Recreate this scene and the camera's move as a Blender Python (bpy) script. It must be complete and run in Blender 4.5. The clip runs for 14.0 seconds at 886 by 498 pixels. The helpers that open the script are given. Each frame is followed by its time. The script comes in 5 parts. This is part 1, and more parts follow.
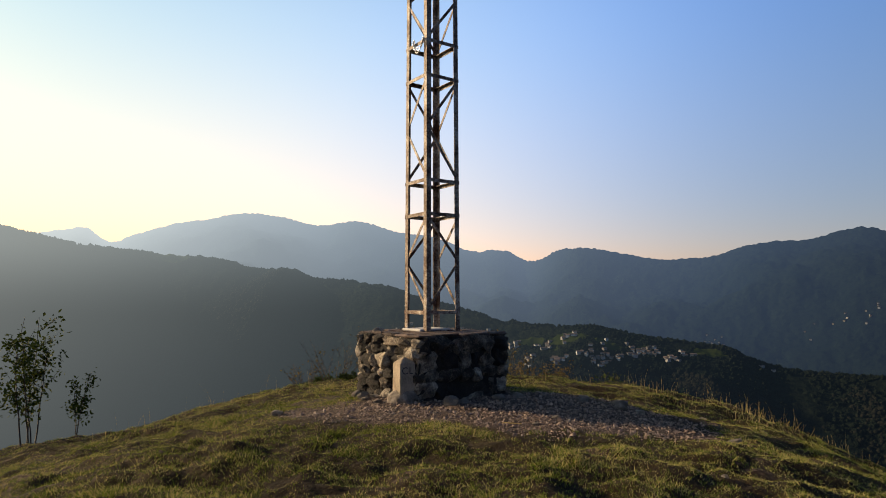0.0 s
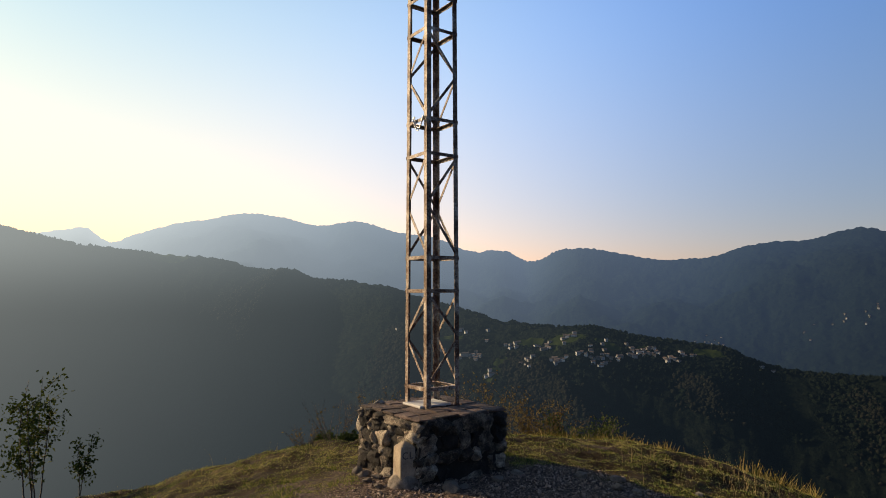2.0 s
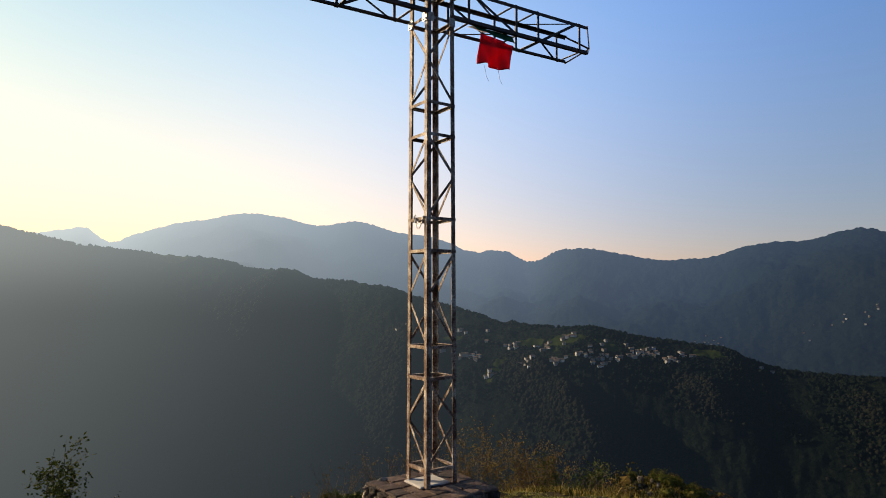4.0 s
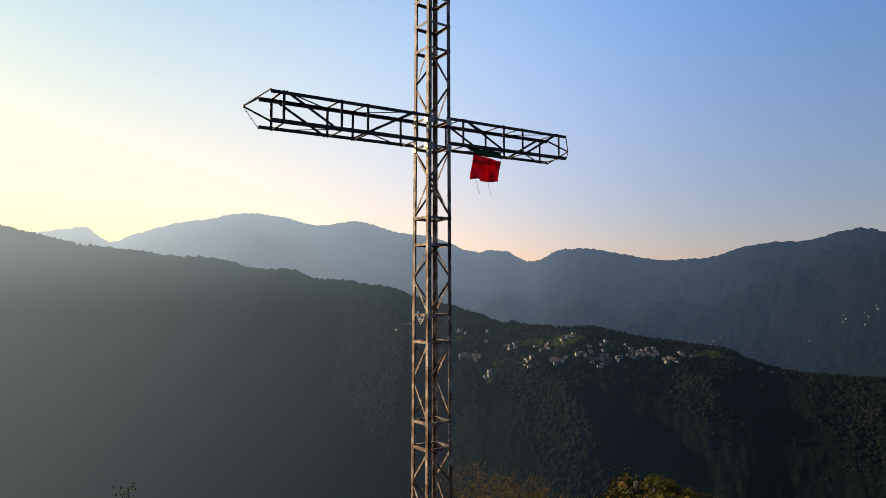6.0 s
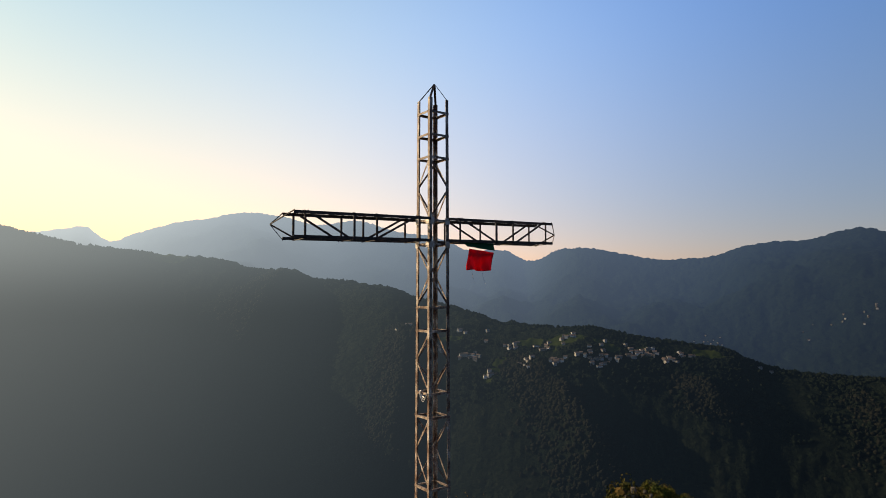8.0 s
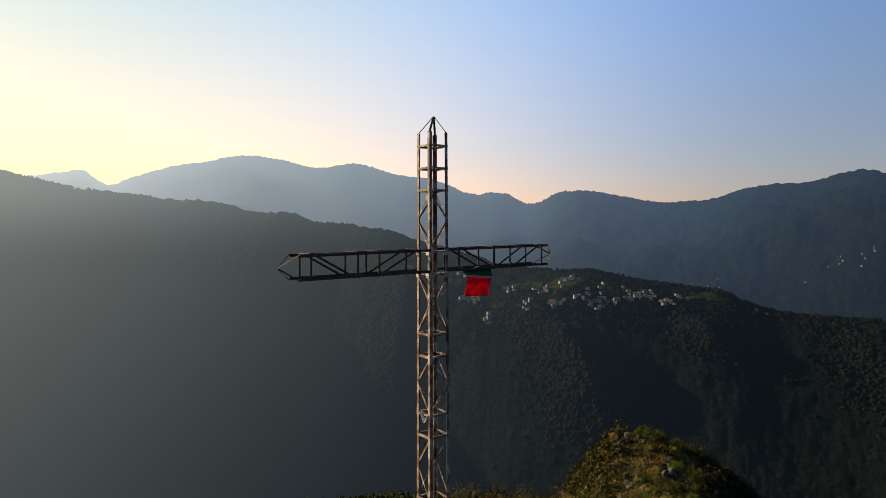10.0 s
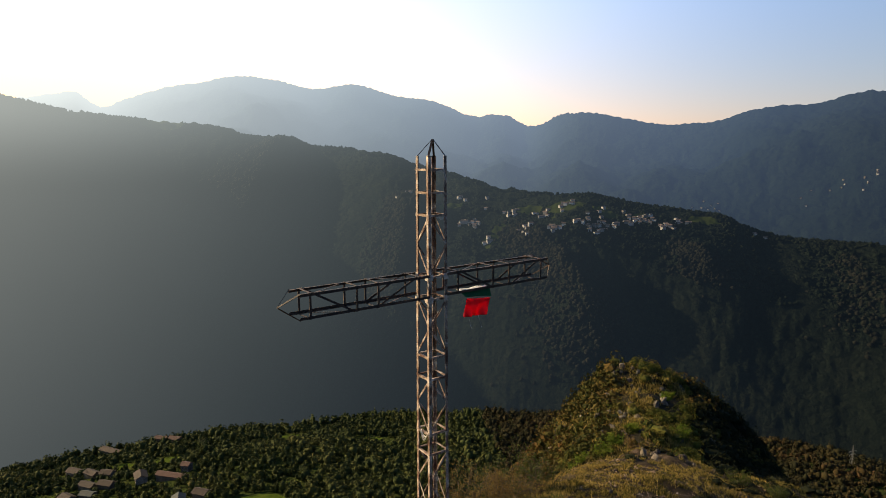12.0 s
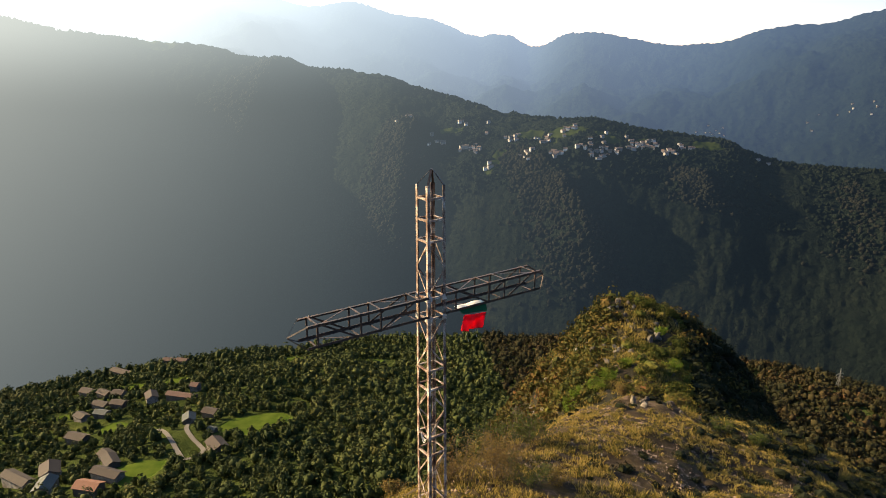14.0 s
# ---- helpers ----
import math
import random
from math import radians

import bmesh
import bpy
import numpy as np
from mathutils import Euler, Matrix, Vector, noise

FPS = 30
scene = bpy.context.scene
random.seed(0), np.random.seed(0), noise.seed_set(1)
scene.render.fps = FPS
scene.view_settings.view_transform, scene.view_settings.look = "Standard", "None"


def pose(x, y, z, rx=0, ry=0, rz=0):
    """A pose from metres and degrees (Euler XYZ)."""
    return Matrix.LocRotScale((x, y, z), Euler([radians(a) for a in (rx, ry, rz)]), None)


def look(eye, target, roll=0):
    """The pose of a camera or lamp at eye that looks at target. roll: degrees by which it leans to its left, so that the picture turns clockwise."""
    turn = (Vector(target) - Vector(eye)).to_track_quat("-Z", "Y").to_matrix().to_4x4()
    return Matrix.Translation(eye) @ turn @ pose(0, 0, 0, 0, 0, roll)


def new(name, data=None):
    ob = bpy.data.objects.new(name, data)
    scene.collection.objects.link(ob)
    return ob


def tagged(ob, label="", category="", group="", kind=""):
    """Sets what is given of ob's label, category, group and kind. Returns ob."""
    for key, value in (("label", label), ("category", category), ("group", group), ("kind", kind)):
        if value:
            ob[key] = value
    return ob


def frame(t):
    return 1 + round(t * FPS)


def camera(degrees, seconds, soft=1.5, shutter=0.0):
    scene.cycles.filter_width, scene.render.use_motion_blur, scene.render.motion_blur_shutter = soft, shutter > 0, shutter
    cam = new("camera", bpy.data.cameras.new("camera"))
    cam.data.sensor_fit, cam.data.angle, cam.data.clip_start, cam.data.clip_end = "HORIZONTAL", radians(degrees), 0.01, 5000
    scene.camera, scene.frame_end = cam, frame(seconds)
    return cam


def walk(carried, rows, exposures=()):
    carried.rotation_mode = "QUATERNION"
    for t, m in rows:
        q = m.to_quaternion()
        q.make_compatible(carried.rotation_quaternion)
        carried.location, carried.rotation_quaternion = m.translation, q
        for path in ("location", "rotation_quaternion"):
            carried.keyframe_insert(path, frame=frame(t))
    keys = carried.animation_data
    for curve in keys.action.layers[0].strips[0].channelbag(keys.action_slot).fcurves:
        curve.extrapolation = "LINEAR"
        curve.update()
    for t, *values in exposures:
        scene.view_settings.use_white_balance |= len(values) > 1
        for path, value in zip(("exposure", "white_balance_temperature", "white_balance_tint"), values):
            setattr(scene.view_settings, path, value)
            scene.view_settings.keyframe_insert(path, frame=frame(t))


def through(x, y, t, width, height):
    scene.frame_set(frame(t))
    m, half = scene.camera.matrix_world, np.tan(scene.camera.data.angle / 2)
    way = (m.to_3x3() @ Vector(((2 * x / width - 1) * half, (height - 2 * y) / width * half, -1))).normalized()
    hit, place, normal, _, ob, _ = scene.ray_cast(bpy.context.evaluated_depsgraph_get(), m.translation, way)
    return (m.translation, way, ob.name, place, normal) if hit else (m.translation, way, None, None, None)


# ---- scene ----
cam = camera(70.0, 14.0, soft=0.9)
PATH = [
    (0.0, pose(0.133, -7.704, 1.273, 94.097, 0.08, 0.000)),
    (0.5, pose(0.131, -7.732, 1.476, 94.105, 0.07, -0.005)),
    (1.0, pose(0.133, -7.769, 1.695, 94.105, 0.065, -0.012)),
    (1.5, pose(0.135, -7.818, 1.933, 94.106, 0.065, -0.018)),
    (2.0, pose(0.133, -7.865, 2.182, 94.106, 0.06, -0.024)),
    (2.5, pose(0.131, -7.925, 2.456, 94.106, 0.055, -0.028)),
    (3.0, pose(0.131, -8.055, 2.738, 94.104, 0.045, -0.032)),
    (3.5, pose(0.137, -8.270, 3.018, 94.100, 0.035, -0.040)),
    (4.0, pose(0.147, -8.582, 3.322, 94.095, 0.03, -0.045)),
    (6.5, pose(0.176, -10.816, 5.027, 94.052, -0.01, -0.050)),
    (7.0, pose(0.178, -11.239, 5.393, 94.046, -0.02, -0.055)),
    (8.2, pose(0.182, -11.990, 6.320, 93.950, 0.02, -0.065)),
    (8.7, pose(0.184, -12.210, 6.715, 93.050, 0.05, -0.070)),
    (9.3, pose(0.186, -12.370, 7.212, 91.200, 0.08, -0.076)),
    (9.5, pose(0.186, -12.397, 7.382, 90.519, 0.095, -0.077)),
    (10.0, pose(0.188, -12.430, 7.815, 88.816, 0.135, -0.080)),
    (10.5, pose(0.198, -12.391, 8.292, 87.090, 0.155, -0.080)),
    (11.0, pose(0.200, -12.310, 8.793, 85.330, 0.175, -0.082)),
    (11.5, pose(0.205, -12.250, 9.283, 83.602, 0.185, -0.080)),
    (12.0, pose(0.211, -12.229, 9.768, 81.895, 0.160, -0.080)),
    (12.5, pose(0.221, -12.255, 10.256, 80.230, 0.125, -0.075)),
    (13.0, pose(0.229, -12.325, 10.752, 78.580, 0.110, -0.068)),
    (13.5, pose(0.240, -12.390, 11.270, 76.875, 0.100, -0.050)),
    (14.0, pose(0.249, -12.458, 11.813, 75.095, 0.060, -0.025)),
]
walk(cam, PATH, [(0.0, 0.72, 6750, 11), (6.5, 0.62, 6750, 11), (9.5, 0.55, 6800, 11), (12.0, 1.12, 6950, 11), (13.0, 1.45, 7000, 11), (14.0, 2.0, 7050, 11)])

# ---- sky and sun ----
SUN_AZ, SUN_EL = -71.0, 22.0          # degrees: azimuth from +y towards +x, elevation
world = bpy.data.worlds.new("sky")
scene.world = world
world.use_nodes = True
wn = world.node_tree.nodes
wn.clear()
sky = wn.new("ShaderNodeTexSky")
sky.sky_type = "NISHITA"
sky.sun_disc = False
sky.sun_elevation, sky.sun_rotation = radians(SUN_EL), radians(SUN_AZ)
sky.altitude, sky.air_density, sky.dust_density, sky.ozone_density = 600, 1.0, 0.7, 3.0
wl = world.node_tree.links
wb = wn.new("ShaderNodeBackground")
wb.inputs["Strength"].default_value = 0.15
wo = wn.new("ShaderNodeOutputWorld")
sun_dir = Vector((math.sin(radians(SUN_AZ)) * math.cos(radians(SUN_EL)), math.cos(radians(SUN_AZ)) * math.cos(radians(SUN_EL)), math.sin(radians(SUN_EL))))


def sky_gain(value, stops, gain):
    """Haze in the air: how the clear sky's colour changes along a value from 0 to 1."""
    r = wn.new("ShaderNodeValToRGB")
    el = r.color_ramp.elements
    at = np.array([p for p, c in stops])
    fine = np.linspace(at[0], at[-1], 30)
    tone = np.array([np.interp(fine, at, [c[k] for p, c in stops]) for k in range(3)])
    for _ in range(6):
        tone[:, 1:-1] = 0.25 * tone[:, :-2] + 0.5 * tone[:, 1:-1] + 0.25 * tone[:, 2:]
    while len(el) < len(fine):
        el.new(0.5)
    for e, p, c in zip(el, fine, tone.T):
        e.position, e.color = p, (*(gain * c), 1)
    wl.new(value, r.inputs[0])
    return r.outputs[0]


def sky_math(op, a, b):
    m = wn.new("ShaderNodeMix" if op == "TINT" else "ShaderNodeMath")
    if op == "TINT":
        m.data_type, m.blend_type = "RGBA", "MULTIPLY"
        m.inputs[0].default_value = 1.0
        wl.new(a, m.inputs[6])
        wl.new(b, m.inputs[7])
        return m.outputs[2]
    m.operation = op
    wl.new(a, m.inputs[0])
    m.inputs[1].default_value = b
    return m.outputs[0]


wc = wn.new("ShaderNodeTexCoord")
wz = wn.new("ShaderNodeSeparateXYZ")
wl.new(wc.outputs["Generated"], wz.inputs[0])
wd = wn.new("ShaderNodeVectorMath")
wd.operation = "DOT_PRODUCT"
wl.new(wc.outputs["Generated"], wd.inputs[0])
wd.inputs[1].default_value = sun_dir
# creamy towards the sun and fading away from it; peach-coloured along the horizon and blue higher up
round_sun = sky_gain(sky_math("MULTIPLY", sky_math("ADD", wd.outputs["Value"], 1.0), 0.5),
                     [(0.0, (0.06, 0.06, 0.07)), (0.400, (0.296, 0.266, 0.265)), (0.500, (0.422, 0.348, 0.339)), (0.600, (0.658, 0.485, 0.430)), (0.700, (0.935, 0.588, 0.421)), (0.800, (1.000, 0.571, 0.335)), (0.925, (0.713, 0.448, 0.240))], 1.806)
up_sky = sky_gain(wz.outputs["Z"], [(0.03, (0.488, 0.370, 0.340)), (0.12, (0.490, 0.464, 0.457)), (0.22, (0.598, 0.605, 0.622)), (0.34, (0.564, 0.711, 0.810)), (0.46, (0.508, 0.763, 1.000)), (0.60, (0.32, 0.48, 0.66)), (1.0, (0.20, 0.30, 0.42))], 1.806)
wl.new(sky_math("TINT", sky_math("TINT", sky.outputs[0], round_sun), up_sky), wb.inputs[0])
wl.new(wb.outputs[0], wo.inputs[0])
sun = new("sun", bpy.data.lights.new("sun", "SUN"))
sun.data.energy, sun.data.angle, sun.data.color = 5.0, radians(0.5), (1.0, 0.76, 0.47)
sun.matrix_world = look(sun_dir * 50, (0, 0, 0))


# ---- helpers for meshes and materials ----
def mesh_from(name, verts, faces, mats=(), smooth=False, index=None):
    me = bpy.data.meshes.new(name)
    me.from_pydata([tuple(v) for v in verts], [], [tuple(f) for f in faces])
    for m in mats:
        me.materials.append(m)
    if index is not None:
        me.polygons.foreach_set("material_index", np.asarray(index, np.int32))
    if smooth:
        me.polygons.foreach_set("use_smooth", np.ones(len(me.polygons), bool))
    me.update()
    return me


def mesh_arrays(name, verts, faces, mats=(), smooth=False):
    """A mesh of triangles or quads alone, from arrays."""
    verts, faces = np.asarray(verts, np.float32), np.asarray(faces, np.int32)
    me, n, k = bpy.data.meshes.new(name), len(faces), faces.shape[1]
    me.vertices.add(len(verts))
    me.vertices.foreach_set("co", verts.ravel())
    me.loops.add(n * k)
    me.loops.foreach_set("vertex_index", faces.ravel())
    me.polygons.add(n)
    me.polygons.foreach_set("loop_start", np.arange(0, n * k, k, dtype=np.int32))
    me.polygons.foreach_set("use_smooth", np.full(n, smooth))
    for m in mats:
        me.materials.append(m)
    me.update(calc_edges=True)
    me.validate()
    return me


def part(name, bm, material, parent=None, label="", smooth=False):
    me = bpy.data.meshes.new(name)
    bm.to_mesh(me)
    bm.free()
    me.materials.append(material)
    if smooth:
        me.polygons.foreach_set("use_smooth", np.ones(len(me.polygons), bool))
    ob = new(name, me)
    if parent is not None:
        ob.parent = parent
    return tagged(ob, label)


def ramp(nt, fac, stops):
    r = nt.nodes.new("ShaderNodeValToRGB")
    el = r.color_ramp.elements
    while len(el) < len(stops):
        el.new(0.5)
    for e, (p, c) in zip(el, stops):
        e.position, e.color = p, (*c, 1)
    nt.links.new(fac, r.inputs[0])
    return r.outputs[0]


def noise_tex(nt, vec, scale, detail=4.0, rough=0.55):
    n = nt.nodes.new("ShaderNodeTexNoise")
    n.inputs["Scale"].default_value, n.inputs["Detail"].default_value, n.inputs["Roughness"].default_value = scale, detail, rough
    nt.links.new(vec, n.inputs["Vector"])
    return n.outputs["Fac"]


def mixed(nt, fac, a, b, blend="MIX"):
    m = nt.nodes.new("ShaderNodeMix")
    m.data_type, m.blend_type = "RGBA", blend
    for sock, val in ((m.inputs[0], fac), (m.inputs[6], a), (m.inputs[7], b)):
        if isinstance(val, (int, float)):
            sock.default_value = val
        elif isinstance(val, tuple):
            sock.default_value = (*val, 1)
        else:
            nt.links.new(val, sock)
    return m.outputs[2]


def calc(nt, op, a, b=0.0, c=0.0, clamp=False):
    m = nt.nodes.new("ShaderNodeMath")
    m.operation, m.use_clamp = op, clamp
    for sock, val in zip(m.inputs, (a, b, c)):
        if isinstance(val, (int, float)):
            sock.default_value = val
        else:
            nt.links.new(val, sock)
    return m.outputs[0]


def step(nt, x, lo, hi):
    m = nt.nodes.new("ShaderNodeMapRange")
    m.interpolation_type = "SMOOTHSTEP"
    m.inputs["From Min"].default_value, m.inputs["From Max"].default_value = lo, hi
    nt.links.new(x, m.inputs["Value"])
    return m.outputs["Result"]


def bump(nt, shader, height, strength, distance):
    b = nt.nodes.new("ShaderNodeBump")
    b.inputs["Strength"].default_value, b.inputs["Distance"].default_value = strength, distance
    nt.links.new(height, b.inputs["Height"])
    nt.links.new(b.outputs[0], shader.inputs["Normal"])


def material(name, rough=0.85, metal=0.0, spec=0.3):
    m = bpy.data.materials.new(name)
    m.use_nodes = True
    nt = m.node_tree
    sh = nt.nodes["Principled BSDF"]
    sh.inputs["Roughness"].default_value, sh.inputs["Metallic"].default_value = rough, metal
    sh.inputs["Specular IOR Level"].default_value = spec
    return m, nt, sh


def place(nt, kind="Position"):
    if kind == "Position":
        return nt.nodes.new("ShaderNodeNewGeometry").outputs["Position"]
    return nt.nodes.new("ShaderNodeTexCoord").outputs[kind]


def grainy(name, stops, scale, fine, rough=0.85, metal=0.0, spec=0.3, relief=0.3, depth=0.01, coords="Object", random_by=0.0):
    """A surface whose colour runs through the stops with coarse and fine noise."""
    m, nt, sh = material(name, rough, metal, spec)
    v = place(nt, coords)
    big, small = noise_tex(nt, v, scale), noise_tex(nt, v, fine, 6.0, 0.65)
    f = calc(nt, "ADD", calc(nt, "MULTIPLY", big, 0.55), calc(nt, "MULTIPLY", small, 0.45))
    if random_by:
        info = nt.nodes.new("ShaderNodeObjectInfo")
        f = calc(nt, "ADD", f, calc(nt, "MULTIPLY", calc(nt, "SUBTRACT", info.outputs["Random"], 0.5), random_by))
    nt.links.new(ramp(nt, f, stops), sh.inputs["Base Color"])
    bump(nt, sh, small, relief, depth)
    return m


# ---- lay of the land ----
EYE = np.array((0.2, -11.0))


def hashed(ix, iy, seed):
    h = np.sin(ix * 127.1 + iy * 311.7 + seed * 74.7) * 43758.5453
    return h - np.floor(h)


def vnoise(x, y, seed=0):
    ix, iy = np.floor(x), np.floor(y)
    fx, fy = x - ix, y - iy
    fx, fy = fx * fx * (3 - 2 * fx), fy * fy * (3 - 2 * fy)
    a, b = hashed(ix, iy, seed), hashed(ix + 1, iy, seed)
    c, d = hashed(ix, iy + 1, seed), hashed(ix + 1, iy + 1, seed)
    return (a + (b - a) * fx) * (1 - fy) + (c + (d - c) * fx) * fy - 0.5


def fbm(x, y, octaves=4, seed=0, gain=0.5):
    out, amp = 0.0, 1.0
    for i in range(octaves):
        out = out + amp * vnoise(x * 2.03 ** i + 17 * i, y * 2.03 ** i - 9 * i, seed + i)
        amp *= gain
    return out


def smooth_interp(x, xs, ys):
    """Catmull-Rom through the points."""
    xs, ys = np.asarray(xs, float), np.asarray(ys, float)
    x = np.clip(x, xs[0], xs[-1])
    i = np.clip(np.searchsorted(xs, x, side="right") - 1, 0, len(xs) - 2)
    g = np.gradient(ys, xs)
    h = xs[i + 1] - xs[i]
    t = (x - xs[i]) / h
    return (ys[i] * (2 * t**3 - 3 * t**2 + 1) + ys[i + 1] * (3 * t**2 - 2 * t**3)
            + h * (g[i] * (t**3 - 2 * t**2 + t) + g[i + 1] * (t**3 - t**2)))


def softplus(x, w):
    return w * np.logaddexp(0, x / w)


CREST_Y = (-400, -90, -40, -20, -8, 0, 2, 5, 10, 18, 26, 33, 45, 55, 70, 84, 92, 105, 140, 200, 500)
CREST_X = (-60, -8, -3, 0, 0, 0, 0.3, 1.5, 4.2, 8.6, 13.0, 16.5, 20, 23, 28, 33, 35, 38, 45, 60, 130)
CREST_Z = (-420, -50, -9, -1.2, 0.02, 0.13, 0.06, -0.9, -3.0, -6.2, -9.4, -14, -21, -24, -25.8, -26.9, -27.4, -33, -60, -110, -480)

# skyline of the far range and of the ridge across the valley: azimuth, elevation in degrees
FAR_AZ = (-180, -60, -45, -36, -33, -30.8, -29.6, -27.8, -26, -23, -20.4, -18.1, -14.3, -11.4, -7.4, -4.3, -0.7, 2.9, 5.4, 7.95, 10.5, 13.4, 17.2, 19.5, 23.1, 26.5, 29.7, 33.8, 36, 45, 60, 180)
FAR_EL = (3, 4, 4.5, 4.6, 4.74, 5.12, 5.31, 4.26, 4.93, 5.93, 6.42, 6.99, 6.82, 6.2, 6.56, 5.68, 5.17, 3.83, 3.97, 2.98, 3.91, 4.01, 3.2, 2.96, 3.16, 4.08, 4.22, 4.97, 4.5, 4.5, 4, 3)
MID_AZ = (-180, -60, -45, -35.1, -33, -29.6, -27.6, -23.4, -19, -16.1, -13.3, -11.3, -7.3, -4.3, -2.5, 2.3, 5.9, 8.9, 12.8, 15.7, 20.2, 24.1, 26.6, 30.1, 34.7, 45, 60, 180)
MID_EL = (-2, 4, 6, 5.22, 4.74, 4.02, 3.82, 3.47, 3.14, 2.29, 1.97, 1.48, 1.19, 0.73, 0.07, -1.11, -2.07, -2.46, -2.44, -2.9, -3.63, -4.14, -5.18, -5.75, -5.72, -6, -6, -2)


def ridge_height(x, y):
    """The grassy crest with the tower and the rocky knoll behind it."""
    s = x - smooth_interp(y, CREST_Y, CREST_X)
    top = smooth_interp(y, CREST_Y, CREST_Z)
    k = np.clip((y - 42) / 22, 0, 1)
    left, right = np.maximum(-s, 0), np.maximum(s, 0)
    wl = 5.0 + 2 * k + 2.8 * np.clip((6 - y) / 4, 0, 1)
    near = np.clip((6 - y) / 4, 0, 1)
    drop = (0.022 + 0.012 * near) * np.minimum(left, 7.0 - 2.4 * near) ** 2 + (0.95 + 0.35 * k) * softplus(left - wl, 1.3)
    path_side = (0.023 + 0.006 * near) * np.minimum(right, 6.5) ** 2 + 0.30 * softplus(right - 6, 1.0) + 0.6 * softplus(right - 16, 2.0)
    knoll_side = 0.031 * np.minimum(right, 23) ** 2 + 1.43 * np.maximum(right - 23, 0)
    drop = drop + path_side * (1 - k) + knoll_side * k
    return top - drop


# side spurs of the ridge across the valley: upper end, lower end, half width, height
SPURS = ((-440, 1800, -455, 1420, 75, 42), (-70, 1470, -95, 1180, 70, 55), (165, 1300, 275, 1010, 62, 46), (790, 1180, 725, 980, 50, 10), (470, 1190, 500, 1110, 40, 22))


def spurs(x, y):
    out = 0.0
    for x0, y0, x1, y1, w, h in SPURS:
        dx, dy = x1 - x0, y1 - y0
        t = np.clip(((x - x0) * dx + (y - y0) * dy) / (dx * dx + dy * dy), 0, 1)
        d = np.hypot(x - x0 - t * dx, y - y0 - t * dy) + 26 * fbm(x / 70, y / 70, 3, 29)
        out = out + h * np.exp(-np.clip(d, 0, None) / w * 1.3) * np.minimum(1, 4 * t * (1 - t) + 0.3)
    return out


def height(x, y):
    dx, dy = x - EYE[0], y - EYE[1]
    r = np.hypot(dx, dy)
    az = np.degrees(np.arctan2(dx, dy))
    near = ridge_height(x, y)
    rough = np.clip((r - 14) / 40, 0, 1)
    near = near + rough * (1.6 * fbm(x / 9, y / 9, 4, 3) + 3.0 * np.clip((r - 40) / 60, 0, 1) * fbm(x / 24, y / 24, 3, 5))
    near = near + 0.75 * np.clip((r - 16) / 8, 0, 1) * np.clip((70 - r) / 20, 0, 1) * fbm(x / 4.5, y / 4.5, 3, 6)
    near = near + 0.09 * fbm(x / 1.3, y / 1.3, 3, 8) * np.clip((np.hypot(x, y + 0.1) - 1.2) / 2, 0, 1) + (0.10 * fbm(x / 0.36, y / 0.30, 4, 9) + 0.03 * fbm(x / 0.13, y / 0.13, 2, 13) * np.clip((16 - r) / 3, 0, 1)) * np.clip((np.hypot(x / 1.3 - 0.3, y + 0.9) - 1.3) / 1.0, 0.25, 1)
    re = 755 + 60 * vnoise(az / 7, 0 * az, 4)
    shelf = -122 - 0.243 * np.minimum(r, re) - 0.9 * np.maximum(r - re, 0) + 14 * fbm(x / 130, y / 130, 3, 11) * np.clip((r - 150) / 150, 0, 1)
    land = np.maximum(near, shelf)
    # across the valley
    rm = np.interp(az, (-45, -20, 0, 12, 40), (2050, 1950, 1750, 1500, 1500))
    zm = np.interp(az, (-5, 3), (-3, -9)) + rm * np.tan(np.radians(smooth_interp(az, MID_AZ, MID_EL)))
    foot = np.interp(az, (-30, 0, 6), (1060, 1000, 940))
    t = np.clip((rm - r) / (rm - foot), 0, 1.3)
    power = np.interp(az, (-12, 3, 26, 34), (1.25, 2.1, 2.1, 1.5))
    gul = fbm(x / 260, y / 260, 4, 21)
    deep = np.interp(az, (-20, 2, 10), (70, 60, 25))
    mid = zm - (zm + 490) * t**power + deep * gul * np.clip(t * 1.9 - 0.2, 0, 1) * np.clip(1.2 - t, 0, 1)
    mid = np.where(r > rm, zm - 0.55 * (r - rm), mid + spurs(x, y)) + 5 * fbm(x / 22, y / 22, 3, 23) + 3.5 * fbm(x / 8, y / 8, 2, 25)
    rf = np.interp(az, (-40, 0, 7, 12, 40), (4350, 4350, 4200, 3700, 3500))
    zf = 6 + rf * np.tan(np.radians(smooth_interp(az, FAR_AZ, FAR_EL)))
    t = np.clip((rf - r) / (rf - 2300), 0, 1.3)
    spur = fbm(x / 520, y / 520, 5, 31)
    far = zf - (zf + 330) * t**0.95 + 230 * spur * np.clip(t * 2.2, 0, 1) * np.clip(1.3 - t, 0, 1)
    far = np.where(r > rf, zf - 0.5 * (r - rf), far) + 5 * fbm(x / 45, y / 45, 3, 33) + 9 * fbm(x / 16, y / 16, 2, 35)
    floor = np.maximum(-500, np.maximum(mid, np.where(r > rm, far, -900)))
    return np.where(r < 700, land, np.maximum(land, floor))


def ground_z(x, y):
    return float(height(np.array([float(x)]), np.array([float(y)]))[0])


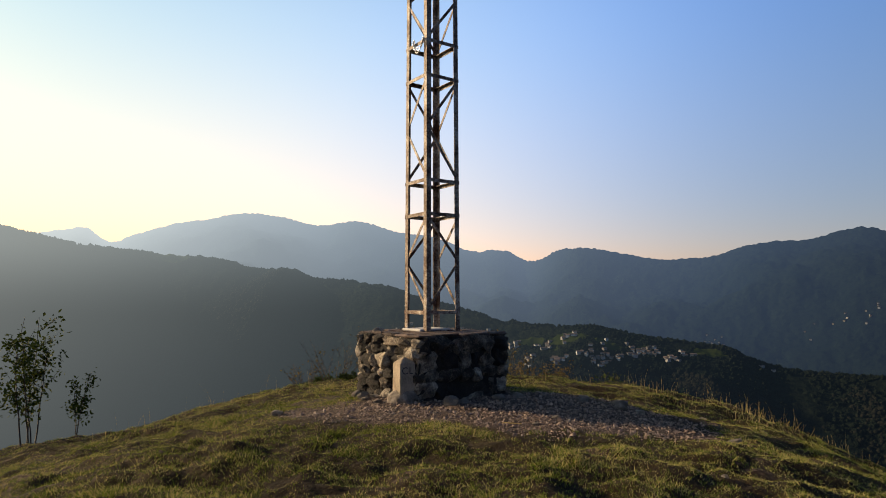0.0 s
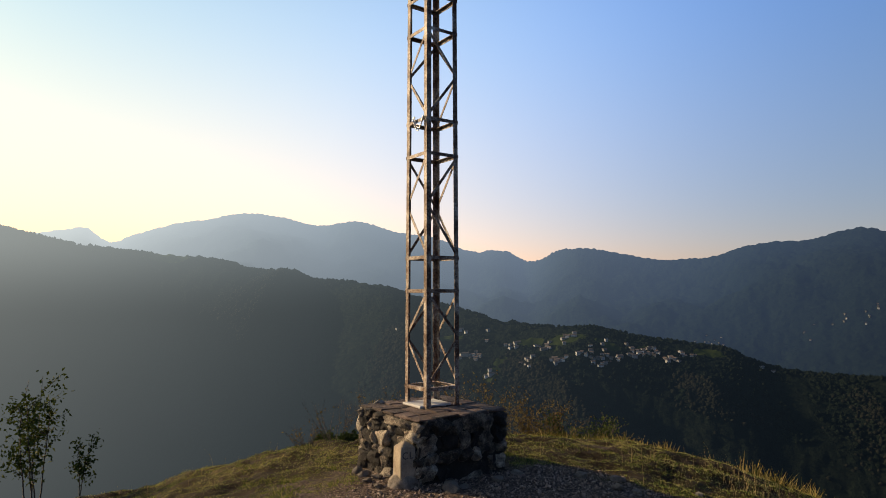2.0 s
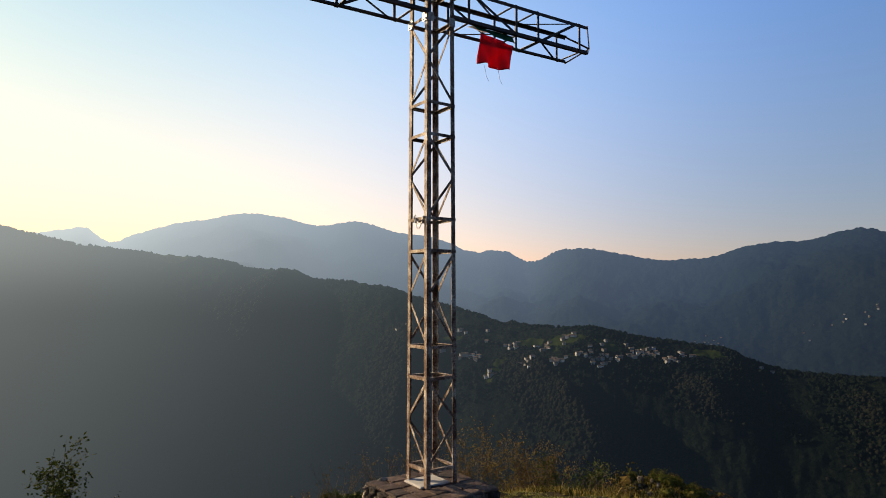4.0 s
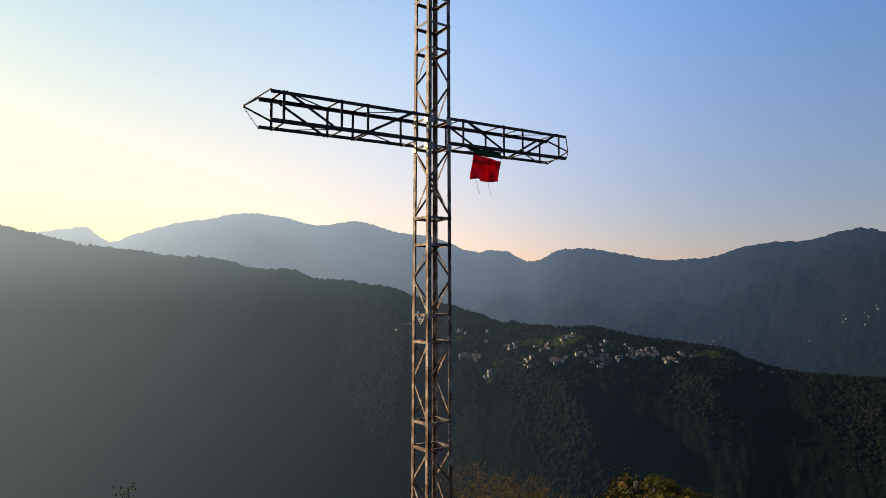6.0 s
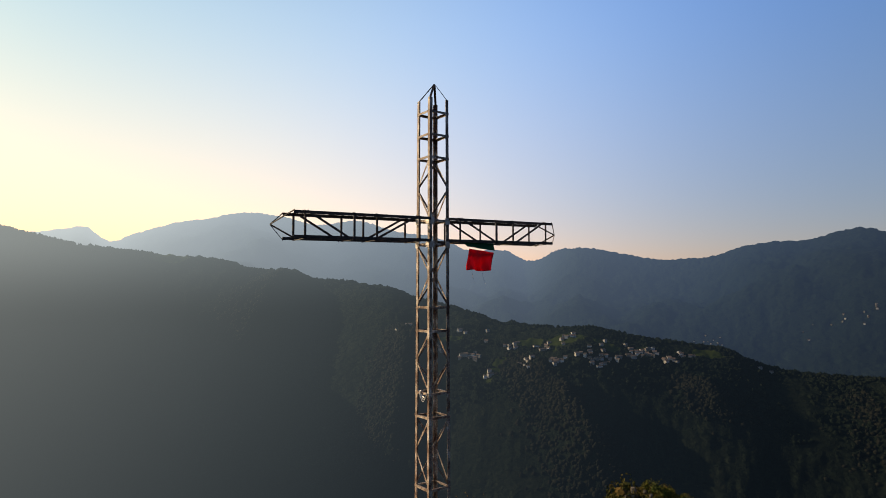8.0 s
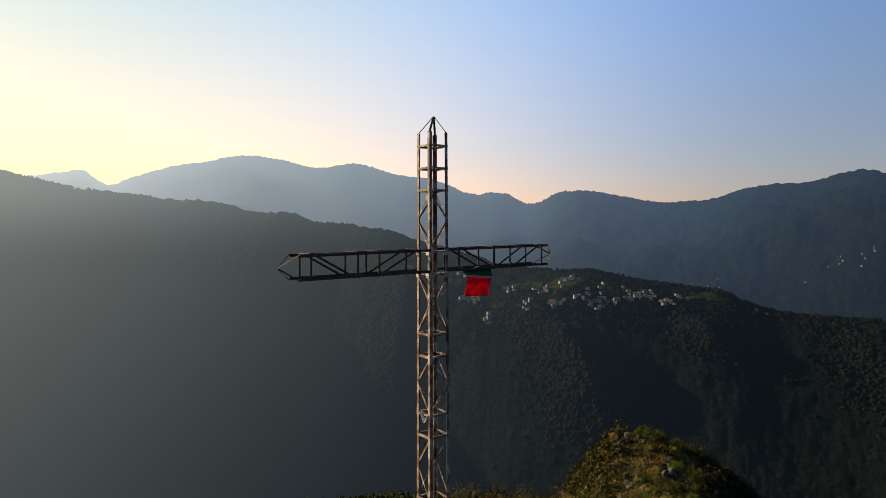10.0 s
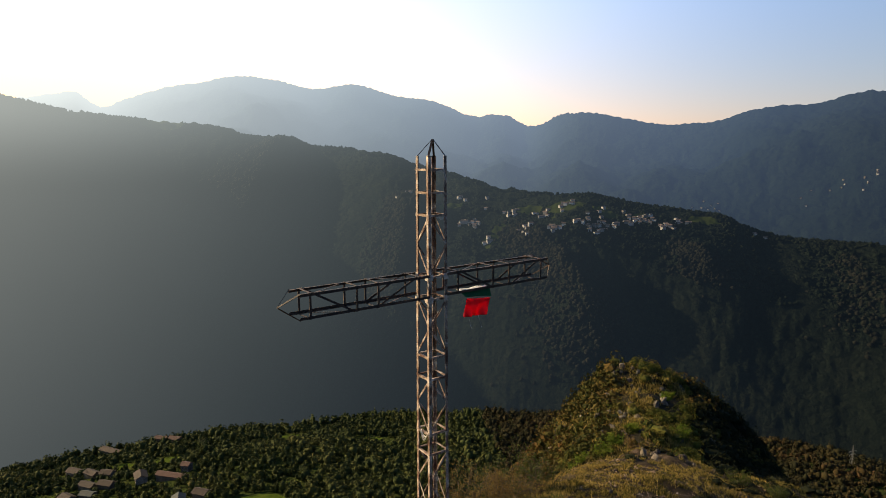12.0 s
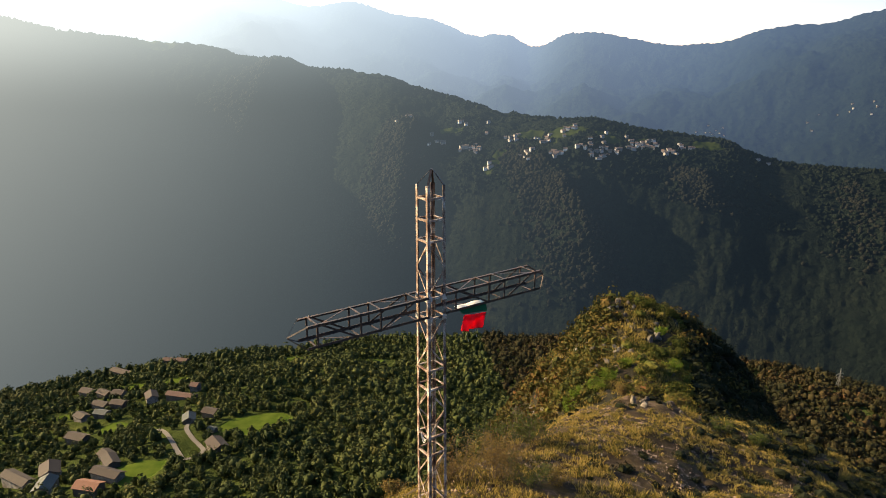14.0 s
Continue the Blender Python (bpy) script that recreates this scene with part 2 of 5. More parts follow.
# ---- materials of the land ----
def haze_emission(nt, sh, amount, start, span, power, steep, blue, crest):
    """Haze painted as emission on the far backdrop: more with distance, brighter towards the sun."""
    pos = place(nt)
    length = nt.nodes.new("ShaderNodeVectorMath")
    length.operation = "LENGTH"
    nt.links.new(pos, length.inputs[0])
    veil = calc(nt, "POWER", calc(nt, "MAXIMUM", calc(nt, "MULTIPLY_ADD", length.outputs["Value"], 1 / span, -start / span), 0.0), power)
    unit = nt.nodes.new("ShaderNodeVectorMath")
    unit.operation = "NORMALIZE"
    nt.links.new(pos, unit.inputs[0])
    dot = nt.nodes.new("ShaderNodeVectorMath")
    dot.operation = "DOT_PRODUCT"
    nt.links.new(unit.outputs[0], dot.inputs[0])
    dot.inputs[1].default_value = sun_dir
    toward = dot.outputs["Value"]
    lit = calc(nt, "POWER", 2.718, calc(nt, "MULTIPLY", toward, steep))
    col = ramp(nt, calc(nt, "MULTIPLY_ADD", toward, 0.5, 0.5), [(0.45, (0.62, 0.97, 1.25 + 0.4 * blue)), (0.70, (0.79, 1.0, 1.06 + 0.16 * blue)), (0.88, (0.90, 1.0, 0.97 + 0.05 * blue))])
    # haze painted stronger on high ground, by crest
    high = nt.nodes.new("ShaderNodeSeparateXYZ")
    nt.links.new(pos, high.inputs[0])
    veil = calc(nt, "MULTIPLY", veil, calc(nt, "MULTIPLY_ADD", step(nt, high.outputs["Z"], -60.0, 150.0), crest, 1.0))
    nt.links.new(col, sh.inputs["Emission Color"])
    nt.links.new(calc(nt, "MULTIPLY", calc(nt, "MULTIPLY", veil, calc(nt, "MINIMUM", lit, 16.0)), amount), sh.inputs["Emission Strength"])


# painted haze: amount, start, span, power, steepness, blueness, crest
RIDGE_HAZE, RANGE_HAZE = (0.0060, 0.0, 1000.0, 0.9, 3.1, 0.35, 0.6), (0.063, 700.0, 3300.0, 1.35, 2.4, 1.0, 0.0)


def meadow_mask(nt, v, fields, wobble, size):
    """Open fields: round patches, x, y, radius, with an uneven edge."""
    out = None
    n = calc(nt, "MULTIPLY", calc(nt, "SUBTRACT", noise_tex(nt, v, wobble, 3.0), 0.5), size)
    for x, y, r in fields:
        flat = nt.nodes.new("ShaderNodeVectorMath")
        flat.operation = "MULTIPLY"
        flat.inputs[1].default_value = (1, 1, 0)
        nt.links.new(v, flat.inputs[0])
        d = nt.nodes.new("ShaderNodeVectorMath")
        d.operation = "DISTANCE"
        nt.links.new(flat.outputs[0], d.inputs[0])
        d.inputs[1].default_value = (x, y, 0)
        m = step(nt, calc(nt, "ADD", d.outputs["Value"], n), r * 1.05, r * 0.92)
        out = m if out is None else calc(nt, "MAXIMUM", out, m)
    return out


def land_material(name, stops, coarse, fine, relief, depth, air=None, meadow=None):
    m, nt, sh = material(name, 0.95, 0.0, 0.0)
    v = place(nt)
    big, small = noise_tex(nt, v, coarse, 5.0), noise_tex(nt, v, fine, 3.0, 0.6)
    vor = nt.nodes.new("ShaderNodeTexVoronoi")
    vor.inputs["Scale"].default_value = fine
    nt.links.new(v, vor.inputs["Vector"])
    f = calc(nt, "ADD", calc(nt, "MULTIPLY", big, 0.6), calc(nt, "MULTIPLY", small, 0.4))
    col = ramp(nt, f, stops)
    vor.inputs["Randomness"].default_value = 1.0
    tops = noise_tex(nt, v, fine * 0.8, 6.0, 0.7)
    crown = calc(nt, "ADD", calc(nt, "MULTIPLY", tops, 1.6), calc(nt, "MULTIPLY", vor.outputs["Distance"], -0.45))
    if meadow:
        mask = meadow_mask(nt, v, *meadow[:3])
        grass = ramp(nt, noise_tex(nt, v, meadow[4], 4.0), [(0.35, meadow[3][0]), (0.65, meadow[3][1])])
        col = mixed(nt, mask, col, grass)
        crown = calc(nt, "MULTIPLY", crown, calc(nt, "SUBTRACT", 1.0, mask))
    nt.links.new(col, sh.inputs["Base Color"])
    bump(nt, sh, crown, relief, depth)
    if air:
        haze_emission(nt, sh, *air)
    return m


def hill_material():
    m, nt, sh = material("dry_hill_turf", 0.95, 0.0, 0.1)
    v = place(nt)
    big, mid, small = noise_tex(nt, v, 0.35, 4.0), noise_tex(nt, v, 1.6, 5.0), noise_tex(nt, v, 22.0, 6.0, 0.7)
    f = calc(nt, "ADD", calc(nt, "MULTIPLY", big, 0.3), calc(nt, "ADD", calc(nt, "MULTIPLY", mid, 0.4), calc(nt, "MULTIPLY", small, 0.3)))
    turf = ramp(nt, f, [(0.30, (0.006, 0.004, 0.003)), (0.43, (0.015, 0.010, 0.005)), (0.52, (0.032, 0.022, 0.010)), (0.62, (0.055, 0.042, 0.015)), (0.75, (0.12, 0.085, 0.035))])
    grit = nt.nodes.new("ShaderNodeTexVoronoi")
    grit.inputs["Scale"].default_value = 34.0
    nt.links.new(v, grit.inputs["Vector"])
    stony = ramp(nt, calc(nt, "ADD", calc(nt, "MULTIPLY", small, 0.6), calc(nt, "MULTIPLY", grit.outputs["Distance"], 0.55)),
                 [(0.25, (0.20, 0.155, 0.12)), (0.5, (0.085, 0.06, 0.045)), (0.75, (0.03, 0.02, 0.015))])
    flat = nt.nodes.new("ShaderNodeVectorMath")
    flat.operation = "MULTIPLY"
    flat.inputs[1].default_value = (0.80, 1.4, 0.0)
    nt.links.new(v, flat.inputs[0])
    away = nt.nodes.new("ShaderNodeVectorMath")
    away.operation = "DISTANCE"
    nt.links.new(flat.outputs[0], away.inputs[0])
    away.inputs[1].default_value = (0.45, -1.4, 0.0)
    edge = calc(nt, "ADD", away.outputs["Value"], calc(nt, "MULTIPLY", calc(nt, "SUBTRACT", mid, 0.5), 2.2))
    bare = step(nt, edge, 2.0, 1.5)
    patches = step(nt, noise_tex(nt, v, 0.9, 4.0, 0.6), 0.60, 0.67)
    bare = calc(nt, "MAXIMUM", bare, calc(nt, "MULTIPLY", patches, 0.7))
    along = nt.nodes.new("ShaderNodeSeparateXYZ")
    nt.links.new(v, along.inputs[0])
    ridge = calc(nt, "MULTIPLY", step(nt, along.outputs["Y"], 3.0, 6.0), step(nt, along.outputs["Y"], 32.0, 26.0))
    bare = calc(nt, "MAXIMUM", bare, calc(nt, "MULTIPLY", ridge, step(nt, noise_tex(nt, v, 0.7, 6.0, 0.8), 0.56, 0.62)))
    far_part = nt.nodes.new("ShaderNodeSeparateXYZ")
    nt.links.new(v, far_part.inputs[0])
    brush = ramp(nt, noise_tex(nt, v, 0.5, 5.0, 0.7), [(0.35, (0.006, 0.006, 0.003)), (0.55, (0.015, 0.013, 0.005)), (0.7, (0.04, 0.032, 0.012))])
    turf = mixed(nt, step(nt, far_part.outputs["Y"], 38.0, 52.0), turf, brush)
    nt.links.new(mixed(nt, bare, turf, stony), sh.inputs["Base Color"])
    bump(nt, sh, calc(nt, "ADD", small, calc(nt, "MULTIPLY", grit.outputs["Distance"], 0.5)), 0.7, 0.04)
    return m


FIELDS = ((-134, 390, 24), (-118, 388, 14), (-304, 552, 12), (-262, 560, 14), (-180, 314, 15), (-255, 425, 12), (-168, 644, 18), (-78, 612, 16), (-323, 470, 10), (-120, 440, 9))
PASTURES = ((98, 1270, 20), (120, 1300, 18), (260, 1345, 42), (190, 1370, 30), (545, 1300, 32), (340, 1300, 26), (20, 1420, 24), (-766, 1765, 50), (410, 1300, 18))
mat_hill = hill_material()
mat_shelf = land_material("forest_floor", [(0.3, (0.012, 0.018, 0.006)), (0.55, (0.03, 0.04, 0.012)), (0.75, (0.06, 0.065, 0.02))], 0.012, 0.16, 0.8, 3.0,
                          meadow=(FIELDS, 0.045, 26.0, ((0.026, 0.045, 0.007), (0.048, 0.066, 0.012)), 0.12))
# the far forest materials below emit the painted haze
mat_mid = land_material("far_forest", [(0.3, (0.004, 0.006, 0.005)), (0.5, (0.006, 0.009, 0.007)), (0.7, (0.011, 0.014, 0.010))], 0.006, 0.085, 0.9, 9.0, RIDGE_HAZE,
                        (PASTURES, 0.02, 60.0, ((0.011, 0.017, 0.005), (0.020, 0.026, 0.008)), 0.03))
# spur trees: forest colour raised to stand for sunlight on them
mat_spur = land_material("sunlit_tone_forest", [(0.3, (0.006, 0.007, 0.006)), (0.5, (0.009, 0.010, 0.008)), (0.7, (0.014, 0.014, 0.011))], 0.02, 0.3, 0.6, 3.0, RIDGE_HAZE)
mat_far = land_material("distant_forest", [(0.3, (0.003, 0.006, 0.005)), (0.7, (0.006, 0.010, 0.007))], 0.003, 0.03, 1.0, 12.0, RANGE_HAZE)


# ---- the land: one sheet in rings, finer towards the view ----
def land():
    fine = np.concatenate([np.arange(-44, 44.01, 0.3), np.arange(47, 315, 3.0), [316.0]])
    finer = np.concatenate([np.arange(-40, 40.01, 0.13), np.arange(42, 319, 3.0), [320.0]])
    near = [np.geomspace(a, b, n, endpoint=False) for a, b, n in ((0.002, 0.5, 4), (0.5, 5.0, 40), (5.0, 15.0, 290), (15.0, 170.0, 190))]
    bands = (("ground", fine, np.append(np.concatenate(near), 170.0), mat_hill, "dry grassy hilltop ridge with bare stony patches"),
             ("valley_slope", fine, np.geomspace(170.0, 905.0, 150), mat_shelf, "green wooded hillside shelf below the ridge"),
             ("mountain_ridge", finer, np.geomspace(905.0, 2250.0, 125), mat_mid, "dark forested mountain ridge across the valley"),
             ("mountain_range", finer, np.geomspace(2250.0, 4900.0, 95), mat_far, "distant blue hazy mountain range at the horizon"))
    for name, az, rad, mat, label in bands:
        A, R = np.meshgrid(np.radians(az), rad)
        X, Y = EYE[0] + R * np.sin(A), EYE[1] + R * np.cos(A)
        n, m = len(az), len(rad)
        verts = np.stack([X.ravel(), Y.ravel(), height(X, Y).ravel()], 1)
        i, j = np.meshgrid(np.arange(m - 1), np.arange(n - 1), indexing="ij")
        a = (i * n + j).ravel()
        faces = np.stack([a, a + 1, a + n + 1, a + n], 1)
        tagged(new(name, mesh_arrays(name, verts, faces, [mat], True)), label, "mountain" if "mountain" in name else "ground", kind="structure")


land()

# ---- steel of the cross ----
mat_steel = grainy("rusty_painted_steel", [(0.32, (0.035, 0.014, 0.007)), (0.44, (0.075, 0.038, 0.023)), (0.53, (0.21, 0.16, 0.12)), (0.62, (0.42, 0.37, 0.31)), (0.78, (0.58, 0.54, 0.48))], 5.0, 38.0, 0.65, 0.0, 0.25, 0.25, 0.002)
TURN = radians(34.98)
U, V, UP = Vector((math.cos(TURN), math.sin(TURN), 0)), Vector((-math.sin(TURN), math.cos(TURN), 0)), Vector((0, 0, 1))


mat_arm = grainy("dark_rusted_steel", [(0.32, (0.010, 0.007, 0.006)), (0.5, (0.030, 0.019, 0.013)), (0.62, (0.09, 0.048, 0.028)), (0.8, (0.20, 0.13, 0.085))], 3.0, 26.0, 0.6, 0.1, 0.4, 0.25, 0.002)


def side(z):
    return 0.48 + (0.442 - 0.48) * (z - 1.08) / 6.0


def corner(cu, cv, z, inset=0.0):
    h = side(z) / 2 - inset
    return U * (cu * h) + V * (cv * h) + UP * z


def prism(bm, outline, p0, p1, a, b):
    """The outline, in the directions a and b, swept from p0 to p1."""
    lo = [bm.verts.new(p0 + a * s + b * t) for s, t in outline]
    hi = [bm.verts.new(p1 + a * s + b * t) for s, t in outline]
    n = len(outline)
    for i in range(n):
        bm.faces.new((lo[i], lo[(i + 1) % n], hi[(i + 1) % n], hi[i]))
    bm.faces.new(lo[::-1])
    bm.faces.new(hi)
    bmesh.ops.recalc_face_normals(bm, faces=bm.faces[:])


def angle_bar(name, parent, p0, p1, a, b, w, t, label="", mat=None):
    bm = bmesh.new()
    prism(bm, [(0, 0), (w, 0), (w, t), (t, t), (t, w), (0, w)], p0, p1, a, b)
    return part(name, bm, mat or mat_steel, parent, label)


def flat_bar(name, parent, p0, p1, out, w, t, mat=None):
    along = (p1 - p0).normalized()
    wide = out.cross(along).normalized()
    bm = bmesh.new()
    prism(bm, [(-w / 2, 0), (w / 2, 0), (w / 2, t), (-w / 2, t)], p0, p1, wide, out)
    return part(name, bm, mat or mat_steel, parent)


RUNGS = (1.08, 2.245, 2.65, 3.92, 4.35, 5.485, 5.92, 7.09, 7.53, 8.72, 9.15, 9.585)
LEG_TOP, TIP, FOOT = 9.83, 10.14, 0.845
CORNERS = {"l": (-1, 1), "f": (-1, -1), "r": (1, -1), "b": (1, 1)}
FACES = {"lf": ("l", "f", -U), "fr": ("f", "r", -V), "lb": ("l", "b", V), "rb": ("r", "b", U)}
# panels of bracing: bottom rung, top rung, and at which leg the braces of each face meet
PANELS = ((1.08, 2.245, dict(lf="l", fr="r", lb="l", rb="b")), (2.65, 3.92, dict(lf="l", fr="f", lb="b", rb="b")),
          (4.35, 5.485, dict(lf="l", fr="r", lb="l", rb="r")), (5.92, 7.09, dict(lf="f", fr="f", lb="b", rb="b")),
          (7.53, 8.72, dict(lf="l", fr="r", lb="l", rb="r")))


def build_cross():
    cross = tagged(new("summit_cross"), "tall rusty steel lattice summit cross on a stone plinth", "cross")
    for name, (cu, cv) in CORNERS.items():
        angle_bar("leg", cross, corner(cu, cv, FOOT), corner(cu, cv, LEG_TOP), -U * cu, -V * cv, 0.064, 0.008)
        flat_bar("tip_strut", cross, corner(cu, cv, LEG_TOP - 0.03, 0.01), Vector((0.03, -0.05, TIP)), (U * cu + V * cv).normalized(), 0.042, 0.014, mat_arm)
    for z in RUNGS:
        for a, b, out in FACES.values():
            pa, pb = corner(*CORNERS[a], z), corner(*CORNERS[b], z)
            ext = (pb - pa).normalized() * 0.006
            angle_bar("rung", cross, pa - ext + out * 0.003, pb + ext + out * 0.003, UP * -1, -out, 0.042, 0.006)
    for z0, z1, meet in PANELS:
        zm = (z0 + z1) / 2
        for key, (a, b, out) in FACES.items():
            node, other = (a, b) if meet[key] == a else (b, a)
            pn = corner(*CORNERS[node], zm)
            inward = (corner(*CORNERS[other], zm) - pn).normalized()
            for z in (z0, z1):
                pe = corner(*CORNERS[other], z + (0.02 if z == z0 else -0.05)) - inward * 0.02
                flat_bar("brace", cross, pn + inward * 0.015 + UP * (0.012 if z > zm else -0.012) - out * 0.014, pe - out * 0.014, out, 0.034, 0.007)
    # the arms, each a lattice box that ends in a point
    ZC, TILT, SKEW, HV, HZ = 7.342, 0.023, -0.023, 0.250, 0.228
    def arm(s, v, w):
        return U * s + V * (v * HV + SKEW * s) + UP * (ZC + TILT * s + w * HZ)
    for sign in (-1, 1):
        for v in (-1, 1):
            for w in (-1, 1):
                angle_bar("chord", cross, arm(sign * 0.20, v, w), arm(sign * 2.82, v, w), -V * v, -UP * w, 0.052, 0.006, mat=mat_arm)
                flat_bar("tip_strut", cross, arm(sign * 2.81, v, w), arm(sign * 3.12, 0, 0), (V * v + UP * w).normalized(), 0.028, 0.01, mat_arm)
        posts = (0.45, 1.32, 1.75, 2.63)
        for s in posts:
            for v in (-1, 1):
                flat_bar("post", cross, arm(sign * s, v, -1), arm(sign * s, v, 1), V * v, 0.04, 0.008, mat_arm)
            for w in (-1, 1):
                flat_bar("post", cross, arm(sign * s, -1, w), arm(sign * s, 1, w), UP * w, 0.035, 0.008, mat_arm)
        for v in (-1, 1):
            out = -V * v
            flat_bar("brace", cross, arm(sign * 1.36, v, -1) + out * 0.004, arm(sign * 0.49, v, 1) + out * 0.004, out, 0.038, 0.008, mat_arm)
            flat_bar("brace", cross, arm(sign * 1.79, v, -1) + out * 0.004, arm(sign * 2.59, v, 1) + out * 0.004, out, 0.038, 0.008, mat_arm)
        flat_bar("brace", cross, arm(sign * 0.49, -1, 1) - UP * 0.012, arm(sign * 1.28, 1, 1) - UP * 0.012, UP, 0.03, 0.006, mat_arm)
        flat_bar("brace", cross, arm(sign * 1.79, 1, 1) - UP * 0.012, arm(sign * 2.59, -1, 1) - UP * 0.012, UP, 0.03, 0.006, mat_arm)
        flat_bar("brace", cross, arm(sign * 0.49, 1, -1) + UP * 0.004, arm(sign * 1.28, -1, -1) + UP * 0.004, UP, 0.03, 0.006, mat_arm)
        flat_bar("brace", cross, arm(sign * 1.79, -1, -1) + UP * 0.004, arm(sign * 2.59, 1, -1) + UP * 0.004, UP, 0.03, 0.006, mat_arm)
    # plates where the arms are bolted to the legs
    for cu, cv, out, way in ((-1, -1, -U, V), (-1, 1, -U, -V), (1, -1, -V, -U), (-1, -1, -V, U)):
        for z in (7.09, 7.53):
            p = corner(cu, cv, z - 0.02) + way * 0.045 + out * 0.012
            bm = bmesh.new()
            prism(bm, [(-0.05, 0), (0.05, 0), (0.05, 0.008), (-0.05, 0.008)], p - UP * 0.065, p + UP * 0.055, way, out)
            for sx in (-0.025, 0.025):
                for sz in (-0.035, 0.03):
                    q = p + way * sx + UP * sz
                    prism(bm, [(-0.009, 0), (0, -0.009), (0.009, 0), (0, 0.009)], q + out * 0.007, q + out * 0.018, way, UP)
            part("gusset_plate", bm, mat_plate, cross, "pale bolted gusset plate")
    return cross


mat_plate = grainy("bare_zinc_plate", [(0.35, (0.20, 0.12, 0.07)), (0.5, (0.40, 0.36, 0.31)), (0.7, (0.55, 0.53, 0.49))], 8.0, 40.0, 0.5, 0.3, 0.5, 0.2, 0.002)
build_cross()


def build_wire():
    """A coil of grey wire hung on a rung of the cross."""
    cu = bpy.data.curves.new("wire", "CURVE")
    cu.dimensions, cu.bevel_depth, cu.bevel_resolution = "3D", 0.006, 2
    p0, p1 = corner(-1, 1, 4.36), corner(-1, -1, 4.36)
    rng = random.Random(5)
    for k in range(3):
        sp = cu.splines.new("POLY")
        sp.points.add(15)
        for i, pt in enumerate(sp.points):
            f = i / 15
            q = p0.lerp(p1, 0.42 + 0.52 * f) - U * (0.012 + 0.012 * k) - UP * (math.sin(math.pi * f) * (0.09 + 0.035 * k) + 0.012 * rng.random())
            pt.co = (*q, 1)
    sp = cu.splines.new("POLY")
    sp.points.add(20)
    for i, pt in enumerate(sp.points):
        a = i / 20 * 12.6
        q = p0.lerp(p1, 0.45) - U * 0.025 + V * (math.cos(a) * 0.02) + UP * (math.sin(a) * 0.035 - 0.01)
        pt.co = (*q, 1)
    ob = new("wire", cu)
    me = bpy.data.meshes.new_from_object(ob.evaluated_get(bpy.context.evaluated_depsgraph_get()))
    bpy.data.objects.remove(ob)
    me.materials.clear()
    me.materials.append(mat_wire)
    tagged(new("wire_coil", me), "coil of loose grey wire hung on a cross rung", "wire")


mat_wire = grainy("zinc_wire", [(0.3, (0.35, 0.34, 0.32)), (0.7, (0.6, 0.58, 0.55))], 8.0, 60.0, 0.45, 0.6, 0.5, 0.1, 0.001)
build_wire()


# ---- stones ----
def hull_mesh(name, seed, n=16, squash=(1, 1, 1), mat=None, power=0.75):
    """An angular stone: the hull of points scattered on a rounded block."""
    rng = random.Random(seed)
    bm = bmesh.new()
    for _ in range(n):
        p = Vector((rng.uniform(-1, 1), rng.uniform(-1, 1), rng.uniform(-1, 1)))
        m = max(abs(c) for c in p)
        p = p * ((1 / m) * power + (1 / p.length) * (1 - power)) * rng.uniform(0.82, 1.0)
        bm.verts.new((p.x * squash[0], p.y * squash[1], p.z * squash[2]))
    bmesh.ops.convex_hull(bm, input=bm.verts[:])
    bmesh.ops.delete(bm, geom=[v for v in bm.verts if not v.link_faces], context="VERTS")
    me = bpy.data.meshes.new(name)
    bm.to_mesh(me)
    bm.free()
    if mat:
        me.materials.append(mat)
    return me


mat_stone = grainy("limestone_rubble", [(0.33, (0.008, 0.006, 0.005)), (0.48, (0.032, 0.025, 0.018)), (0.60, (0.16, 0.125, 0.09)), (0.76, (0.48, 0.41, 0.31))], 11.0, 55.0, relief=1.0, depth=0.05, coords="Position", random_by=0.34)
# mortar, painted near black for the shadow in crevices between stones
mat_core = grainy("shade_toned_mortar", [(0.3, (0.006, 0.005, 0.004)), (0.55, (0.016, 0.013, 0.010)), (0.75, (0.05, 0.04, 0.033))], 4.0, 40.0, relief=0.9, depth=0.03)
mat_slab = grainy("brown_flagstone", [(0.3, (0.022, 0.015, 0.011)), (0.5, (0.06, 0.037, 0.027)), (0.7, (0.13, 0.09, 0.07))], 5.0, 34.0, relief=0.9, depth=0.03, random_by=0.25)
mat_pad = grainy("pale_cement", [(0.3, (0.26, 0.25, 0.24)), (0.6, (0.40, 0.39, 0.37)), (0.8, (0.52, 0.51, 0.49))], 5.0, 40.0, relief=0.3, depth=0.005)
mat_marker = grainy("weathered_marker_stone", [(0.3, (0.12, 0.088, 0.06)), (0.5, (0.24, 0.19, 0.135)), (0.75, (0.38, 0.32, 0.24))], 8.0, 70.0, relief=0.4, depth=0.006)
mat_footing = grainy("rough_cement", [(0.3, (0.06, 0.048, 0.037)), (0.5, (0.15, 0.125, 0.10)), (0.75, (0.32, 0.28, 0.23))], 12.0, 55.0, relief=0.9, depth=0.02)
mat_letter = grainy("dark_engraving", [(0.3, (0.03, 0.026, 0.022)), (0.7, (0.06, 0.05, 0.042))], 10.0, 60.0)


